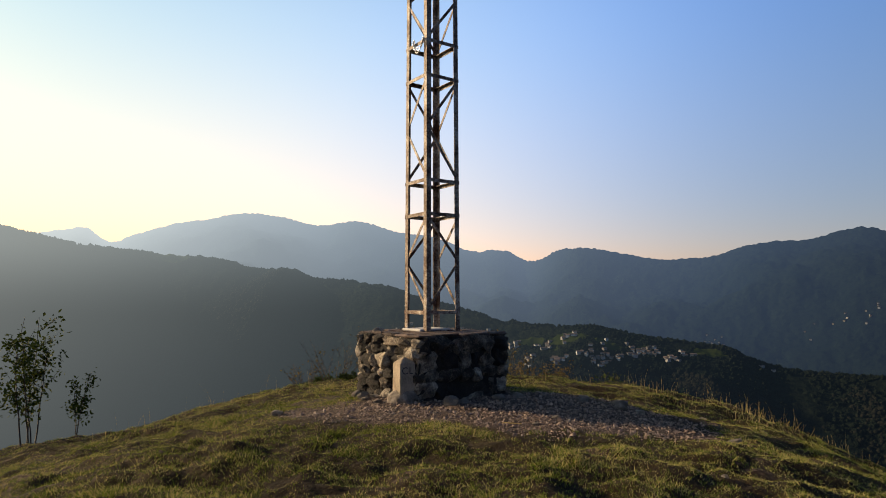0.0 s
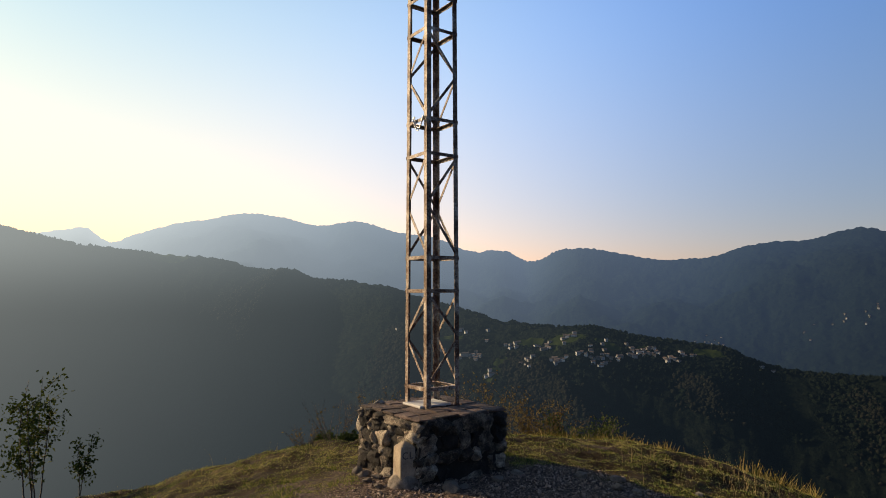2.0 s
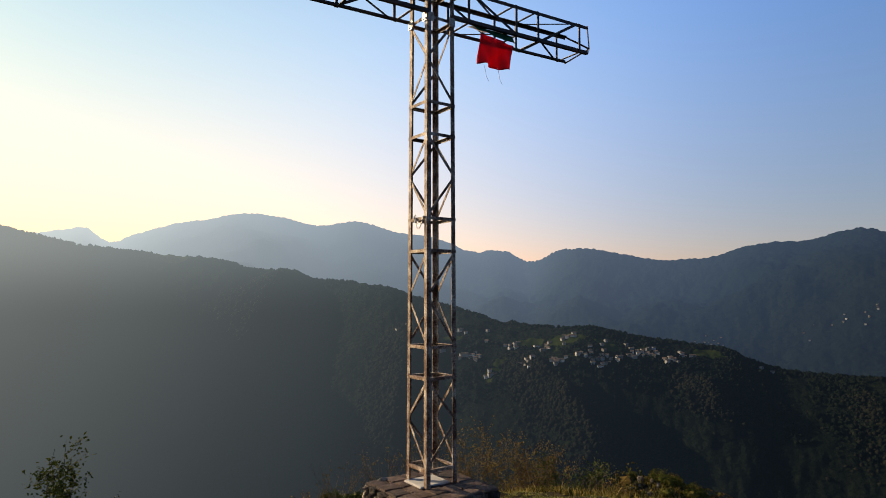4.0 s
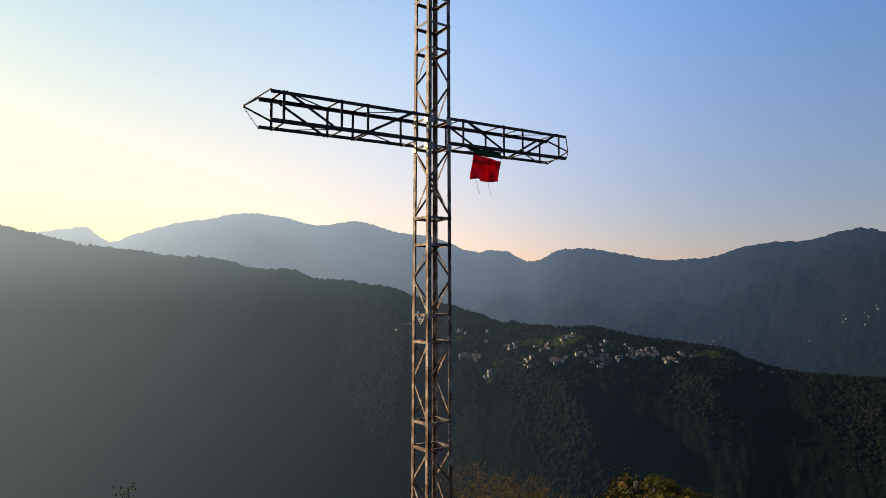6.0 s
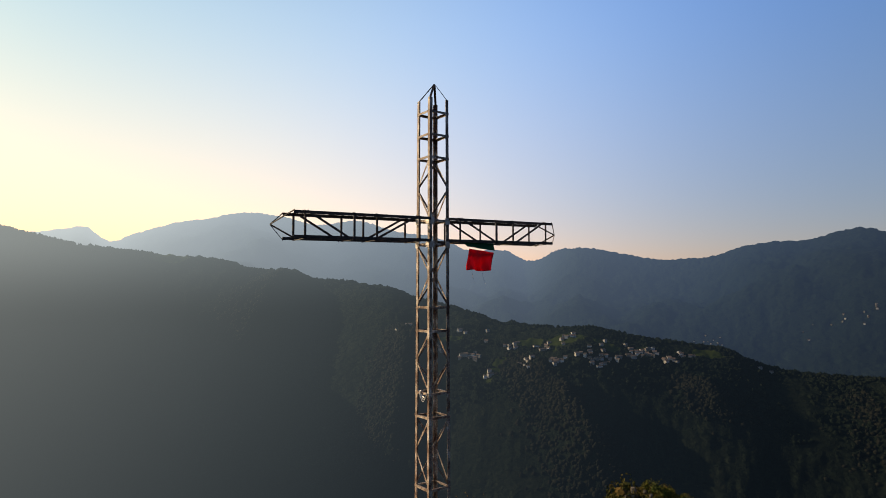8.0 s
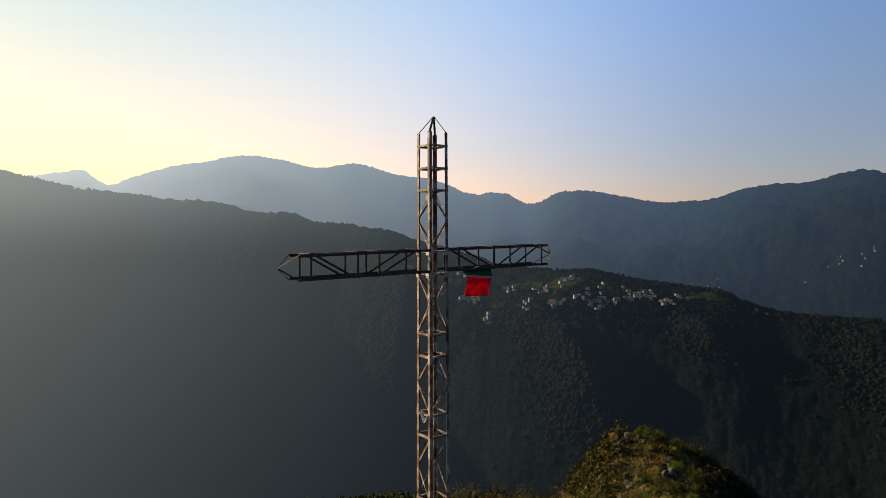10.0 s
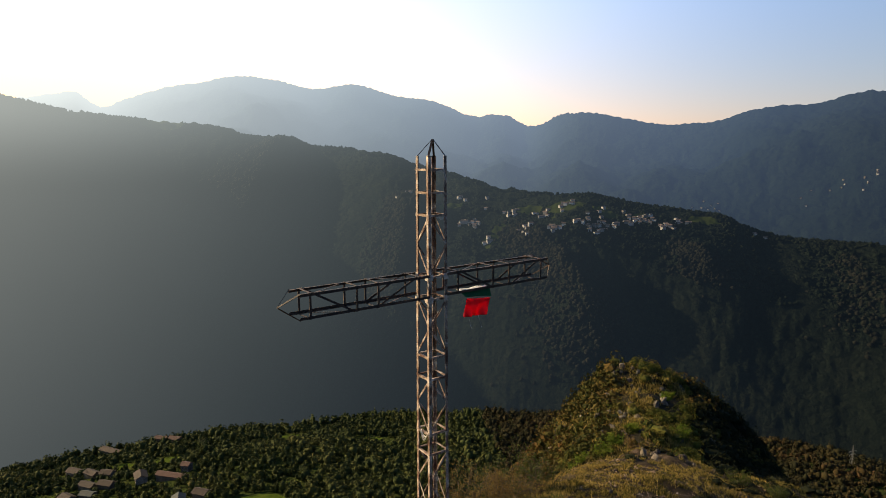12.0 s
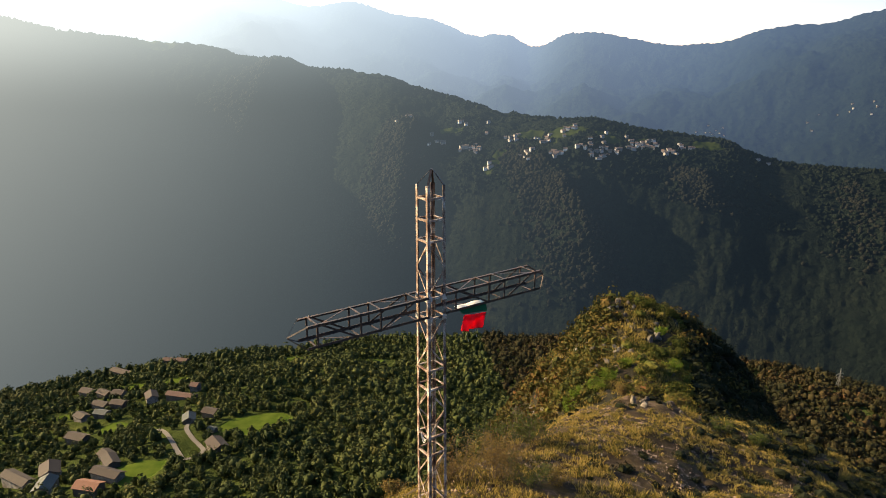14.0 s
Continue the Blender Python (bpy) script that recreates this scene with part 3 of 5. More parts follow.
def rubble_mesh(seed):
    """A rough fieldstone: a ball pressed into a block, with a broken surface."""
    rng = random.Random(seed)
    bm = bmesh.new()
    bmesh.ops.create_icosphere(bm, subdivisions=2, radius=1.0)
    off = Vector((rng.uniform(0, 50), rng.uniform(0, 50), rng.uniform(0, 50)))
    for v in bm.verts:
        m = max(abs(c) for c in v.co)
        v.co = v.co * (0.55 + 0.45 / m) * (1 + 0.42 * noise.noise(v.co * 1.4 + off) + 0.26 * noise.noise(v.co * 3.3 + off)) * 0.95
    me = bpy.data.meshes.new("stone")
    bm.to_mesh(me)
    bm.free()
    me.materials.append(mat_stone)
    return me


STONES = [rubble_mesh(40 + i) for i in range(16)]
PLINTH = Matrix.Translation((0, -0.1, 0)) @ Matrix.Rotation(radians(37), 4, "Z")


def build_plinth():
    plinth = tagged(new("plinth"), "rough square plinth of mortared fieldstone with flagstone top", "plinth")
    plinth.matrix_world = PLINTH
    bm = bmesh.new()
    bmesh.ops.create_cube(bm, size=1.0, matrix=Matrix.Translation((0, 0, 0.34)) @ Matrix.Diagonal((1.215, 1.215, 0.93, 1)))
    bmesh.ops.subdivide_edges(bm, edges=bm.edges[:], cuts=9, use_grid_fill=True)
    for v in bm.verts:
        v.co += Vector((noise.noise(v.co * 7), noise.noise(v.co * 7 + Vector((9, 0, 0))), 0.3 * noise.noise(v.co * 7 + Vector((0, 9, 0))))) * 0.04
    part("core", bm, mat_core, plinth, "crumbling mortar core, darkened for shade between the stones", True)
    rng = random.Random(11)
    for f in range(4):
        turn = Matrix.Rotation(f * math.pi / 2, 4, "Z")
        z = 0.0
        while z < 0.76:
            h = rng.uniform(0.09, 0.23)
            if z + h > 0.74:
                h = 0.80 - z
            x = -0.62 + rng.uniform(-0.03, 0.03)
            while x < 0.60:
                w = rng.uniform(0.09, 0.30)
                if x + w > 0.56:
                    w = 0.645 - x
                if rng.random() > 0.05:
                    ob = new("stone", rng.choice(STONES))
                    ob.parent = plinth
                    ob.matrix_basis = (turn @ Matrix.Translation((x + w / 2, -0.585 + rng.uniform(-0.03, 0.025), z + h / 2 + rng.uniform(-0.015, 0.015)))
                                       @ Euler((rng.uniform(-0.25, 0.25), rng.uniform(-0.4, 0.4), rng.uniform(-0.25, 0.25))).to_matrix().to_4x4()
                                       @ Matrix.Rotation(rng.choice((0, math.pi)), 4, "Y")
                                       @ Matrix.Diagonal((w * 0.61, rng.uniform(0.07, 0.11), h * 0.66, 1)))
                x += w
            z += h
    # flagstones of the top
    for i in range(5):
        y0 = -0.635 + i * 0.254
        x = -0.635
        while x < 0.6:
            w = rng.uniform(0.18, 0.36)
            if x + w > 0.5:
                w = 0.635 - x
            bm = bmesh.new()
            bmesh.ops.create_cube(bm, size=1.0, matrix=Matrix.Translation((x + w / 2, y0 + 0.127, 0.820 + rng.uniform(-0.008, 0.008)))
                                  @ Euler((rng.uniform(-0.02, 0.02), rng.uniform(-0.02, 0.02), rng.uniform(-0.06, 0.06))).to_matrix().to_4x4() @ Matrix.Diagonal((w - 0.012, 0.242, 0.036, 1)))
            bmesh.ops.bevel(bm, geom=bm.edges[:], offset=0.012, segments=1, affect="EDGES")
            for v in bm.verts:
                v.co += Vector((rng.uniform(-1, 1), rng.uniform(-1, 1), rng.uniform(-0.5, 0.5))) * 0.013
            part("slab", bm, mat_slab, plinth)
            x += w
    bm = bmesh.new()
    bmesh.ops.create_cube(bm, size=1.0, matrix=Matrix.Translation((0.0, 0.1, 0.852)) @ Matrix.Rotation(radians(-2), 4, "Z") @ Matrix.Diagonal((0.46, 0.40, 0.03, 1)))
    bmesh.ops.bevel(bm, geom=bm.edges[:], offset=0.008, segments=1, affect="EDGES")
    part("pad", bm, mat_pad, plinth, "pale cement pad")


build_plinth()


def build_marker():
    x, y = -0.28, -0.93
    z = 0.24
    stone = tagged(new("boundary_stone"), "short weathered boundary stone with engraved letters beside the plinth", "marker stone")
    stone.matrix_world = pose(x, y, z, 0, 0, 31)
    bm = bmesh.new()
    ring = lambda w, h: [bm.verts.new((sx * w, sy * w, h)) for sx, sy in ((-1, -1), (1, -1), (1, 1), (-1, 1))]
    rings = [ring(0.092, -0.1), ring(0.092, 0.06), ring(0.090, 0.20), ring(0.087, 0.315), ring(0.012, 0.37)]
    for lo, hi in zip(rings, rings[1:]):
        for i in range(4):
            bm.faces.new((lo[i], lo[(i + 1) % 4], hi[(i + 1) % 4], hi[i]))
    bm.faces.new(rings[-1])
    bmesh.ops.bevel(bm, geom=bm.edges[:], offset=0.007, segments=2, affect="EDGES")
    part("pillar", bm, mat_marker, stone)
    bm = bmesh.new()
    bmesh.ops.create_icosphere(bm, subdivisions=3, radius=1.0)
    for v in bm.verts:
        v.co = Vector((v.co.x * 0.175, v.co.y * 0.15, v.co.z * 0.13 - 0.075)) * (1 + 0.3 * noise.noise(v.co * 2.2))
    part("footing", bm, mat_footing, stone, "rough cement footing", True)
    for k, text in enumerate("CL"):
        cu = bpy.data.curves.new("letter", "FONT")
        cu.body, cu.size, cu.extrude, cu.align_x = text, 0.105, 0.002, "CENTER"
        tmp = new("letter", cu)
        me = bpy.data.meshes.new_from_object(tmp.evaluated_get(bpy.context.evaluated_depsgraph_get()))
        bpy.data.objects.remove(tmp)
        me.materials.clear()
        me.materials.append(mat_letter)
        ob = new("letter", me)
        ob.parent = stone
        ob.matrix_basis = pose(-0.037 + 0.072 * k, -0.0905, 0.20, 89, 0, 0)
        tagged(ob, "dark engraved letter")


build_marker()


def on_ground(ob, x, y, sink, turn, scale):
    ob.matrix_world = Matrix.Translation((x, y, ground_z(x, y) + sink)) @ Euler(turn).to_matrix().to_4x4() @ Matrix.Diagonal((*scale, 1))


ROCKS = [rubble_mesh(80 + i) for i in range(6)]
for me in ROCKS:
    me.materials[0] = mat_footing


def loose_rocks():
    rng = random.Random(21)
    spots = [(0.22, -1.12, 0.11), (-0.62, -0.62, 0.07), (-0.75, -0.48, 0.08), (-0.88, -0.22, 0.07), (-0.55, -0.98, 0.05), (-0.7, -0.75, 0.05), (0.35, -1.0, 0.06), (0.75, -0.72, 0.07), (1.0, -0.35, 0.08),
             (2.1, -0.55, 0.08), (2.3, -0.62, 0.06), (2.2, -0.2, 0.09), (1.75, -0.25, 0.09), (1.2, -1.6, 0.05), (0.95, -2.0, 0.04), (-1.5, -1.4, 0.06), (2.9, -1.6, 0.06), (1.9, -3.2, 0.025), (2.05, -3.3, 0.03), (3.2, -0.1, 0.06)]
    for x, y, r in spots:
        ob = new("rock", rng.choice(ROCKS))
        on_ground(ob, x, y, r * 0.2, (rng.uniform(-0.3, 0.3), rng.uniform(-0.3, 0.3), rng.uniform(0, 6)), (r * rng.uniform(0.8, 1.2), r * 0.75, r * rng.uniform(0.4, 0.6)))
        tagged(ob, "loose pale limestone rock on the stony ground", "rock", "loose rocks round the plinth")


loose_rocks()


def scatter(protos, spots, scales, turns):
    """Many small meshes joined: each proto is (verts, triangles)."""
    V_, F_, base = [], [], 0
    for k, (v, f) in enumerate(protos):
        sel = np.arange(k, len(spots), len(protos))
        if not len(sel):
            continue
        c, s = np.cos(turns[sel]), np.sin(turns[sel])
        w = v[None] * scales[sel][:, None, :]
        x = w[..., 0] * c[:, None] - w[..., 1] * s[:, None]
        y = w[..., 0] * s[:, None] + w[..., 1] * c[:, None]
        p = np.stack([x, y, w[..., 2]], -1) + spots[sel][:, None, :]
        V_.append(p.reshape(-1, 3))
        F_.append((f[None] + base + (np.arange(len(sel)) * len(v))[:, None, None]).reshape(-1, 3))
        base += len(sel) * len(v)
    return np.concatenate(V_), np.concatenate(F_)


def as_arrays(me):
    me.calc_loop_triangles()
    return np.array([v.co[:] for v in me.vertices]), np.array([t.vertices[:] for t in me.loop_triangles])


def bare(x, y):
    d = np.hypot(x * 0.80 - 0.45, y * 1.4 + 1.4) + 1.3 * fbm(x / 0.9, y / 0.9, 3, 41)
    return np.clip((2.0 - d) / 0.5, 0, 1)


def ridge_stones():
    rng = np.random.default_rng(83)
    y = rng.uniform(4, 30, 13000)
    x = smooth_interp(y, CREST_Y, CREST_X) + rng.uniform(-3, 12, 13000)
    keep = fbm(x / 3.2, y / 3.2, 3, 87) > 0.0
    x, y = x[keep], y[keep]
    size = 0.014 + 0.06 * rng.random(len(x)) ** 6
    spots = np.stack([x, y, height(x, y) + size * 0.2], 1)
    protos = [as_arrays(hull_mesh("pebble", 330 + i, 9)) for i in range(6)]
    v, f = scatter(protos, spots, size[:, None] * rng.uniform(0.7, 1.4, (len(x), 3)), rng.uniform(0, 6.28, len(x)))
    tagged(new("ridge_stones", mesh_arrays("ridge_stones", v, f, [mat_gravel])), "pale stones strewn along the ridge path", "stones", kind="stuff")


mat_gravel = grainy("gravel_stone", [(0.3, (0.07, 0.048, 0.036)), (0.5, (0.18, 0.13, 0.10)), (0.72, (0.40, 0.32, 0.26))], 14.0, 40.0, relief=0.3, depth=0.01, coords="Position")


def gravel():
    rng = np.random.default_rng(3)
    x, y = rng.uniform(-2.6, 3.6, 24000), rng.uniform(-3.6, 1.0, 24000)
    keep = bare(x, y) > rng.random(24000)
    x, y = x[keep], y[keep]
    size = 0.005 + 0.016 * rng.random(len(x)) ** 5
    spots = np.stack([x, y, height(x, y) + size * 0.3], 1)
    protos = [as_arrays(hull_mesh("pebble", 300 + i, 9)) for i in range(6)]
    v, f = scatter(protos, spots, size[:, None] * rng.uniform(0.7, 1.4, (len(x), 3)), rng.uniform(0, 6.28, len(x)))
    tagged(new("gravel", mesh_arrays("gravel", v, f, [mat_gravel])), "brown and grey gravel trodden round the plinth", "gravel", kind="stuff")


gravel()
ridge_stones()


def stick():
    bm = bmesh.new()
    bmesh.ops.create_cone(bm, cap_ends=True, segments=7, radius1=0.006, radius2=0.004, depth=0.17)
    for v in bm.verts:
        v.co.x += 0.01 * math.sin(v.co.z * 9)
    ob = part("stick", bm, mat_straw, None, "thin pale dry stick lying on the gravel")
    tagged(ob, category="stick")
    ob.matrix_world = pose(0.74, -2.05, ground_z(0.74, -2.05) + 0.02, 90, 0, 62)


# ---- grass ----
def island_colours(name, stops, rough=0.8, through=0.3, patch=0.8, mute=0.35):
    """Leaves and blades: colour by piece, and by patch of ground; light shines through."""
    m, nt, sh = material(name, rough, 0.0, 0.08)
    geo = nt.nodes.new("ShaderNodeNewGeometry")
    n = noise_tex(nt, geo.outputs["Position"], patch, 3.0)
    f = calc(nt, "ADD", calc(nt, "MULTIPLY", geo.outputs["Random Per Island"], mute), calc(nt, "MULTIPLY_ADD", n, 1.3, -0.30))
    col = ramp(nt, f, stops)
    nt.links.new(col, sh.inputs["Base Color"])
    tr = nt.nodes.new("ShaderNodeBsdfTranslucent")
    nt.links.new(col, tr.inputs["Color"])
    mix = nt.nodes.new("ShaderNodeMixShader")
    mix.inputs[0].default_value = through
    nt.links.new(sh.outputs[0], mix.inputs[1])
    nt.links.new(tr.outputs[0], mix.inputs[2])
    nt.links.new(mix.outputs[0], nt.nodes["Material Output"].inputs["Surface"])
    return m


mat_grass = island_colours("hill_grass", [(0.12, (0.045, 0.028, 0.010)), (0.36, (0.042, 0.056, 0.008)), (0.70, (0.085, 0.125, 0.013)), (0.92, (0.17, 0.18, 0.028)), (1.0, (0.34, 0.29, 0.11))], mute=0.95)
mat_straw = island_colours("dry_straw", [(0.2, (0.18, 0.12, 0.05)), (0.6, (0.36, 0.27, 0.11)), (1.0, (0.50, 0.40, 0.20))])


def blades(x, y, tall, wide, seed, lean=0.5):
    """Bent blades: three triangles each."""
    rng = np.random.default_rng(seed)
    n = len(x)
    z = height(x, y) - 0.004
    a, b = rng.uniform(0, 6.28, n), rng.uniform(0, 6.28, n)
    side_ = np.stack([np.cos(a), np.sin(a), 0 * a], 1) * (wide / 2)[:, None]
    way = np.stack([np.cos(b), np.sin(b), 0 * b], 1) * (tall * rng.uniform(0, lean, n))[:, None]
    base = np.stack([x, y, z], 1)
    upv = np.stack([0 * x, 0 * x, tall], 1)
    p = np.stack([base - side_, base + side_, base - side_ * 0.7 + way * 0.35 + upv * 0.55, base + side_ * 0.7 + way * 0.35 + upv * 0.55, base + way + upv * 0.95], 1)
    f = np.array([(0, 1, 3), (0, 3, 2), (2, 3, 4)])
    return p.reshape(-1, 3), (f[None] + (np.arange(n) * 5)[:, None, None]).reshape(-1, 3)


def turf_blades(x, y, tall, wide, seed, lean):
    """Short leaning blades: one triangle each."""
    rng = np.random.default_rng(seed)
    n = len(x)
    a, b = rng.uniform(0, 6.28, n), rng.uniform(0, 6.28, n)
    side_ = np.stack([np.cos(a), np.sin(a), 0 * a], 1) * (wide / 2)[:, None]
    tip = np.stack([np.cos(b) * tall * lean * rng.random(n), np.sin(b) * tall * lean * rng.random(n), tall], 1)
    base = np.stack([x, y, height(x, y) - 0.004], 1)
    return np.stack([base - side_, base + side_, base + tip], 1).reshape(-1, 3), np.arange(3 * n).reshape(-1, 3)


def grass():
    rng = np.random.default_rng(7)
    n = 74000
    cy = rng.uniform(-4.4, 3.2, n)
    cx = rng.uniform(-1, 1, n) * (1.9 + 0.80 * (cy + 7.7))
    clump = fbm(cx / 0.42, cy / 0.22, 4, 51)
    keep = (np.hypot(cx, cy + 0.1) > 0.95) & (bare(cx, cy) < 0.5 * rng.random(n)) & (clump > -0.33 + 0.25 * (rng.random(n) - 0.5))
    cx, cy, clump = cx[keep], cy[keep], clump[keep]
    k = 9
    x = np.repeat(cx, k) + rng.normal(0, 0.020, len(cx) * k)
    y = np.repeat(cy, k) + rng.normal(0, 0.020, len(cx) * k)
    tuft = np.clip(0.25 + 1.5 * fbm(cx / 0.2, cy / 0.2, 2, 55), 0, 1)
    tall = np.repeat(0.008 + 0.016 * np.clip(clump + 0.4, 0, 1) + 0.024 * tuft**2, k) * rng.uniform(0.35, 1.5, len(x))
    v, f = turf_blades(x, y, tall, rng.uniform(0.003, 0.008, len(x)), 8, 1.5)
    tagged(new("grass", mesh_arrays("grass", v, f, [mat_grass])), "short tufted green and dry yellow hilltop grass", "grass", kind="stuff")
    # tall dry stalks on the brow
    x = np.concatenate([rng.normal(4.15, 0.22, 110), rng.normal(3.0, 0.2, 55), rng.uniform(1.2, 6.5, 90), rng.normal(-3.2, 0.25, 14), rng.uniform(-5, -1.2, 16), rng.normal(5.3, 0.4, 20)])
    y = 0.9 + rng.normal(0.2, 0.5, len(x)) - 0.04 * np.abs(x) ** 1.3
    v, f = blades(x, y, rng.uniform(0.10, 0.42, len(x)) * rng.uniform(0.5, 1, len(x)), rng.uniform(0.0022, 0.0045, len(x)), 9, 0.6)
    tagged(new("dry_grass", mesh_arrays("dry_grass", v, f, [mat_straw])), "tall dry straw-coloured grass stalks on the brow", "dry grass", kind="stuff")
    # coarse grass along the ridge behind
    n = 17000
    cy = rng.uniform(3.2, 48, n)
    cx = smooth_interp(cy, CREST_Y, CREST_X) + rng.uniform(-10, 17, n)
    keep = (fbm(cx / 1.9, cy / 1.9, 4, 61) + 0.3 * (rng.random(n) - 0.5) > -0.2) & (rng.random(n) < np.clip(26 / cy, 0.45, 1))
    cx, cy = cx[keep], cy[keep]
    k = 26
    wide = rng.uniform(0.04, 0.13, len(cx))
    x = np.repeat(cx, k) + rng.normal(0, 1, len(cx) * k) * np.repeat(wide, k)
    y = np.repeat(cy, k) + rng.normal(0, 1, len(cx) * k) * np.repeat(wide, k)
    tuft = np.repeat(np.clip(0.35 + 1.5 * fbm(cx / 0.9, cy / 0.9, 3, 67), 0, 1), k)
    v, f = turf_blades(x, y, rng.uniform(0.04, 0.14, len(x)) + 0.32 * tuft**1.5 * rng.random(len(x)), rng.uniform(0.016, 0.04, len(x)), 10, 1.0)
    tagged(new("ridge_grass", mesh_arrays("ridge_grass", v, f, [mat_ridge_grass])), "coarse golden tufted grass along the ridge crest", "grass", kind="stuff")
    # long grass between the rocks of the knoll
    cy = rng.uniform(46, 102, 5200)
    s_ = rng.uniform(-15, 10, 5200)
    cx = smooth_interp(cy, CREST_Y, CREST_X) + s_
    keep = fbm(cx / 5, cy / 5, 3, 69) > -0.18
    cx, cy = cx[keep], cy[keep]
    k = 14
    x = np.repeat(cx, k) + rng.normal(0, 0.22, len(cx) * k)
    y = np.repeat(cy, k) + rng.normal(0, 0.22, len(cx) * k)
    v, f = turf_blades(x, y, rng.uniform(0.15, 0.65, len(x)), rng.uniform(0.05, 0.12, len(x)), 12, 0.9)
    tagged(new("knoll_grass", mesh_arrays("knoll_grass", v, f, [mat_ridge_grass])), "long dry olive and golden grass on the knoll", "grass", kind="stuff")


mat_ridge_grass = island_colours("ridge_grass", [(0.2, (0.012, 0.015, 0.004)), (0.45, (0.036, 0.042, 0.008)), (0.72, (0.11, 0.088, 0.018)), (1.0, (0.27, 0.20, 0.06))], patch=0.5, mute=0.85)
grass()
stick()


# ---- shrubs and trees ----
def leaf_cloud(centres, sizes, seed, droop=0.3):
    """Folded leaves, two triangles each, at the given centres."""
    rng = np.random.default_rng(seed)
    n = len(centres)
    d = rng.normal(0, 1, (n, 3))
    d[:, 2] -= droop
    d /= np.linalg.norm(d, axis=1)[:, None]
    s = np.cross(d, rng.normal(0, 1, (n, 3)))
    s /= np.linalg.norm(s, axis=1)[:, None]
    L, W = sizes[:, None], sizes[:, None] * 0.27
    nrm = np.cross(d, s) * sizes[:, None] * 0.10
    p = np.stack([centres, centres + d * L * 0.5 + s * W + nrm, centres + d * L, centres + d * L * 0.5 - s * W + nrm], 1)
    f = np.array([(0, 1, 2), (0, 2, 3)])
    return p.reshape(-1, 3), (f[None] + (np.arange(n) * 4)[:, None, None]).reshape(-1, 3)


def tube(bm, pts, r0, r1, sides=5):
    prev = None
    for i, p in enumerate(pts):
        q = pts[min(i + 1, len(pts) - 1)] - pts[max(i - 1, 0)]
        q = q.normalized() if q.length else UP
        a = q.orthogonal().normalized()
        b = q.cross(a)
        r = r0 + (r1 - r0) * i / (len(pts) - 1)
        ring = [bm.verts.new(p + (a * math.cos(k * 6.2832 / sides) + b * math.sin(k * 6.2832 / sides)) * r) for k in range(sides)]
        if prev:
            for k in range(sides):
                bm.faces.new((prev[k], prev[(k + 1) % sides], ring[(k + 1) % sides], ring[k]))
        prev = ring
    bm.faces.new(prev)


def limb(rng, p, way, length, bend, n=6):
    pts, d = [p.copy()], way.normalized()
    for _ in range(n):
        d = (d + Vector((rng.uniform(-1, 1), rng.uniform(-1, 1), rng.uniform(-0.6, 1))) * bend).normalized()
        pts.append(pts[-1] + d * (length / n))
    return pts


mat_bark = grainy("dark_bark", [(0.3, (0.03, 0.022, 0.016)), (0.6, (0.075, 0.055, 0.04)), (0.8, (0.12, 0.09, 0.07))], 10.0, 80.0, relief=0.5, depth=0.004)
mat_leaf = island_colours("green_leaves", [(0.1, (0.016, 0.024, 0.005)), (0.5, (0.035, 0.05, 0.010)), (0.8, (0.07, 0.08, 0.018)), (1.0, (0.13, 0.11, 0.028))], 0.75, 0.18)
mat_fresh = island_colours("fresh_green_leaves", [(0.1, (0.03, 0.05, 0.006)), (0.5, (0.07, 0.11, 0.010)), (0.8, (0.12, 0.15, 0.018)), (1.0, (0.18, 0.17, 0.03))], 0.75, 0.25)
mat_leaf_brown = island_colours("autumn_leaves", [(0.1, (0.05, 0.032, 0.012)), (0.45, (0.10, 0.065, 0.018)), (0.75, (0.15, 0.11, 0.03)), (1.0, (0.24, 0.15, 0.04))], 0.6, 0.3)


def shrub(name, x, y, spread, tall, stems, leaves, leaf, mat, label, seed, category, twigs=5, base=0.012, up=1.2, reach=1.0):
    rng = random.Random(seed)
    z = ground_z(x, y)
    root = tagged(new(name), label, category)
    root.matrix_world = Matrix.Translation((x, y, z - 0.02))
    bm, tips = bmesh.new(), []
    for i in range(stems):
        a = rng.uniform(0, 6.283)
        p = Vector((math.cos(a), math.sin(a), 0)) * spread * rng.uniform(0.02, 0.35)
        way = Vector((math.cos(a) * spread, math.sin(a) * spread, tall * up))
        pts = limb(rng, p, way, tall * rng.uniform(0.7, 1.0), 0.16, 8)
        tube(bm, pts, base, base * 0.25, 5)
        for k in range(twigs):
            j = rng.randint(2, 7)
            b = rng.uniform(0, 6.283)
            tw = limb(rng, pts[j], Vector((math.cos(b), math.sin(b), 0.6)), tall * rng.uniform(0.15, 0.36) * reach, 0.22, 5)
            tube(bm, tw, base * 0.4, base * 0.12, 4)
            tips += tw[1:]
        tips += pts[4:]
    part("woody_stem", bm, mat_bark, root)
    if leaves:
        g = np.random.default_rng(seed)
        t = np.array([q[:] for q in tips])
        c = t[g.integers(0, len(t), leaves)] + g.normal(0, leaf * 0.6, (leaves, 3))
        c[:, 2] = np.maximum(c[:, 2], 0.03)
        v, f = leaf_cloud(c, leaf * g.uniform(0.5, 1.2, leaves), seed)
        ob = new("foliage", mesh_arrays("foliage", v, f, [mat]))
        ob.parent = root
    return root


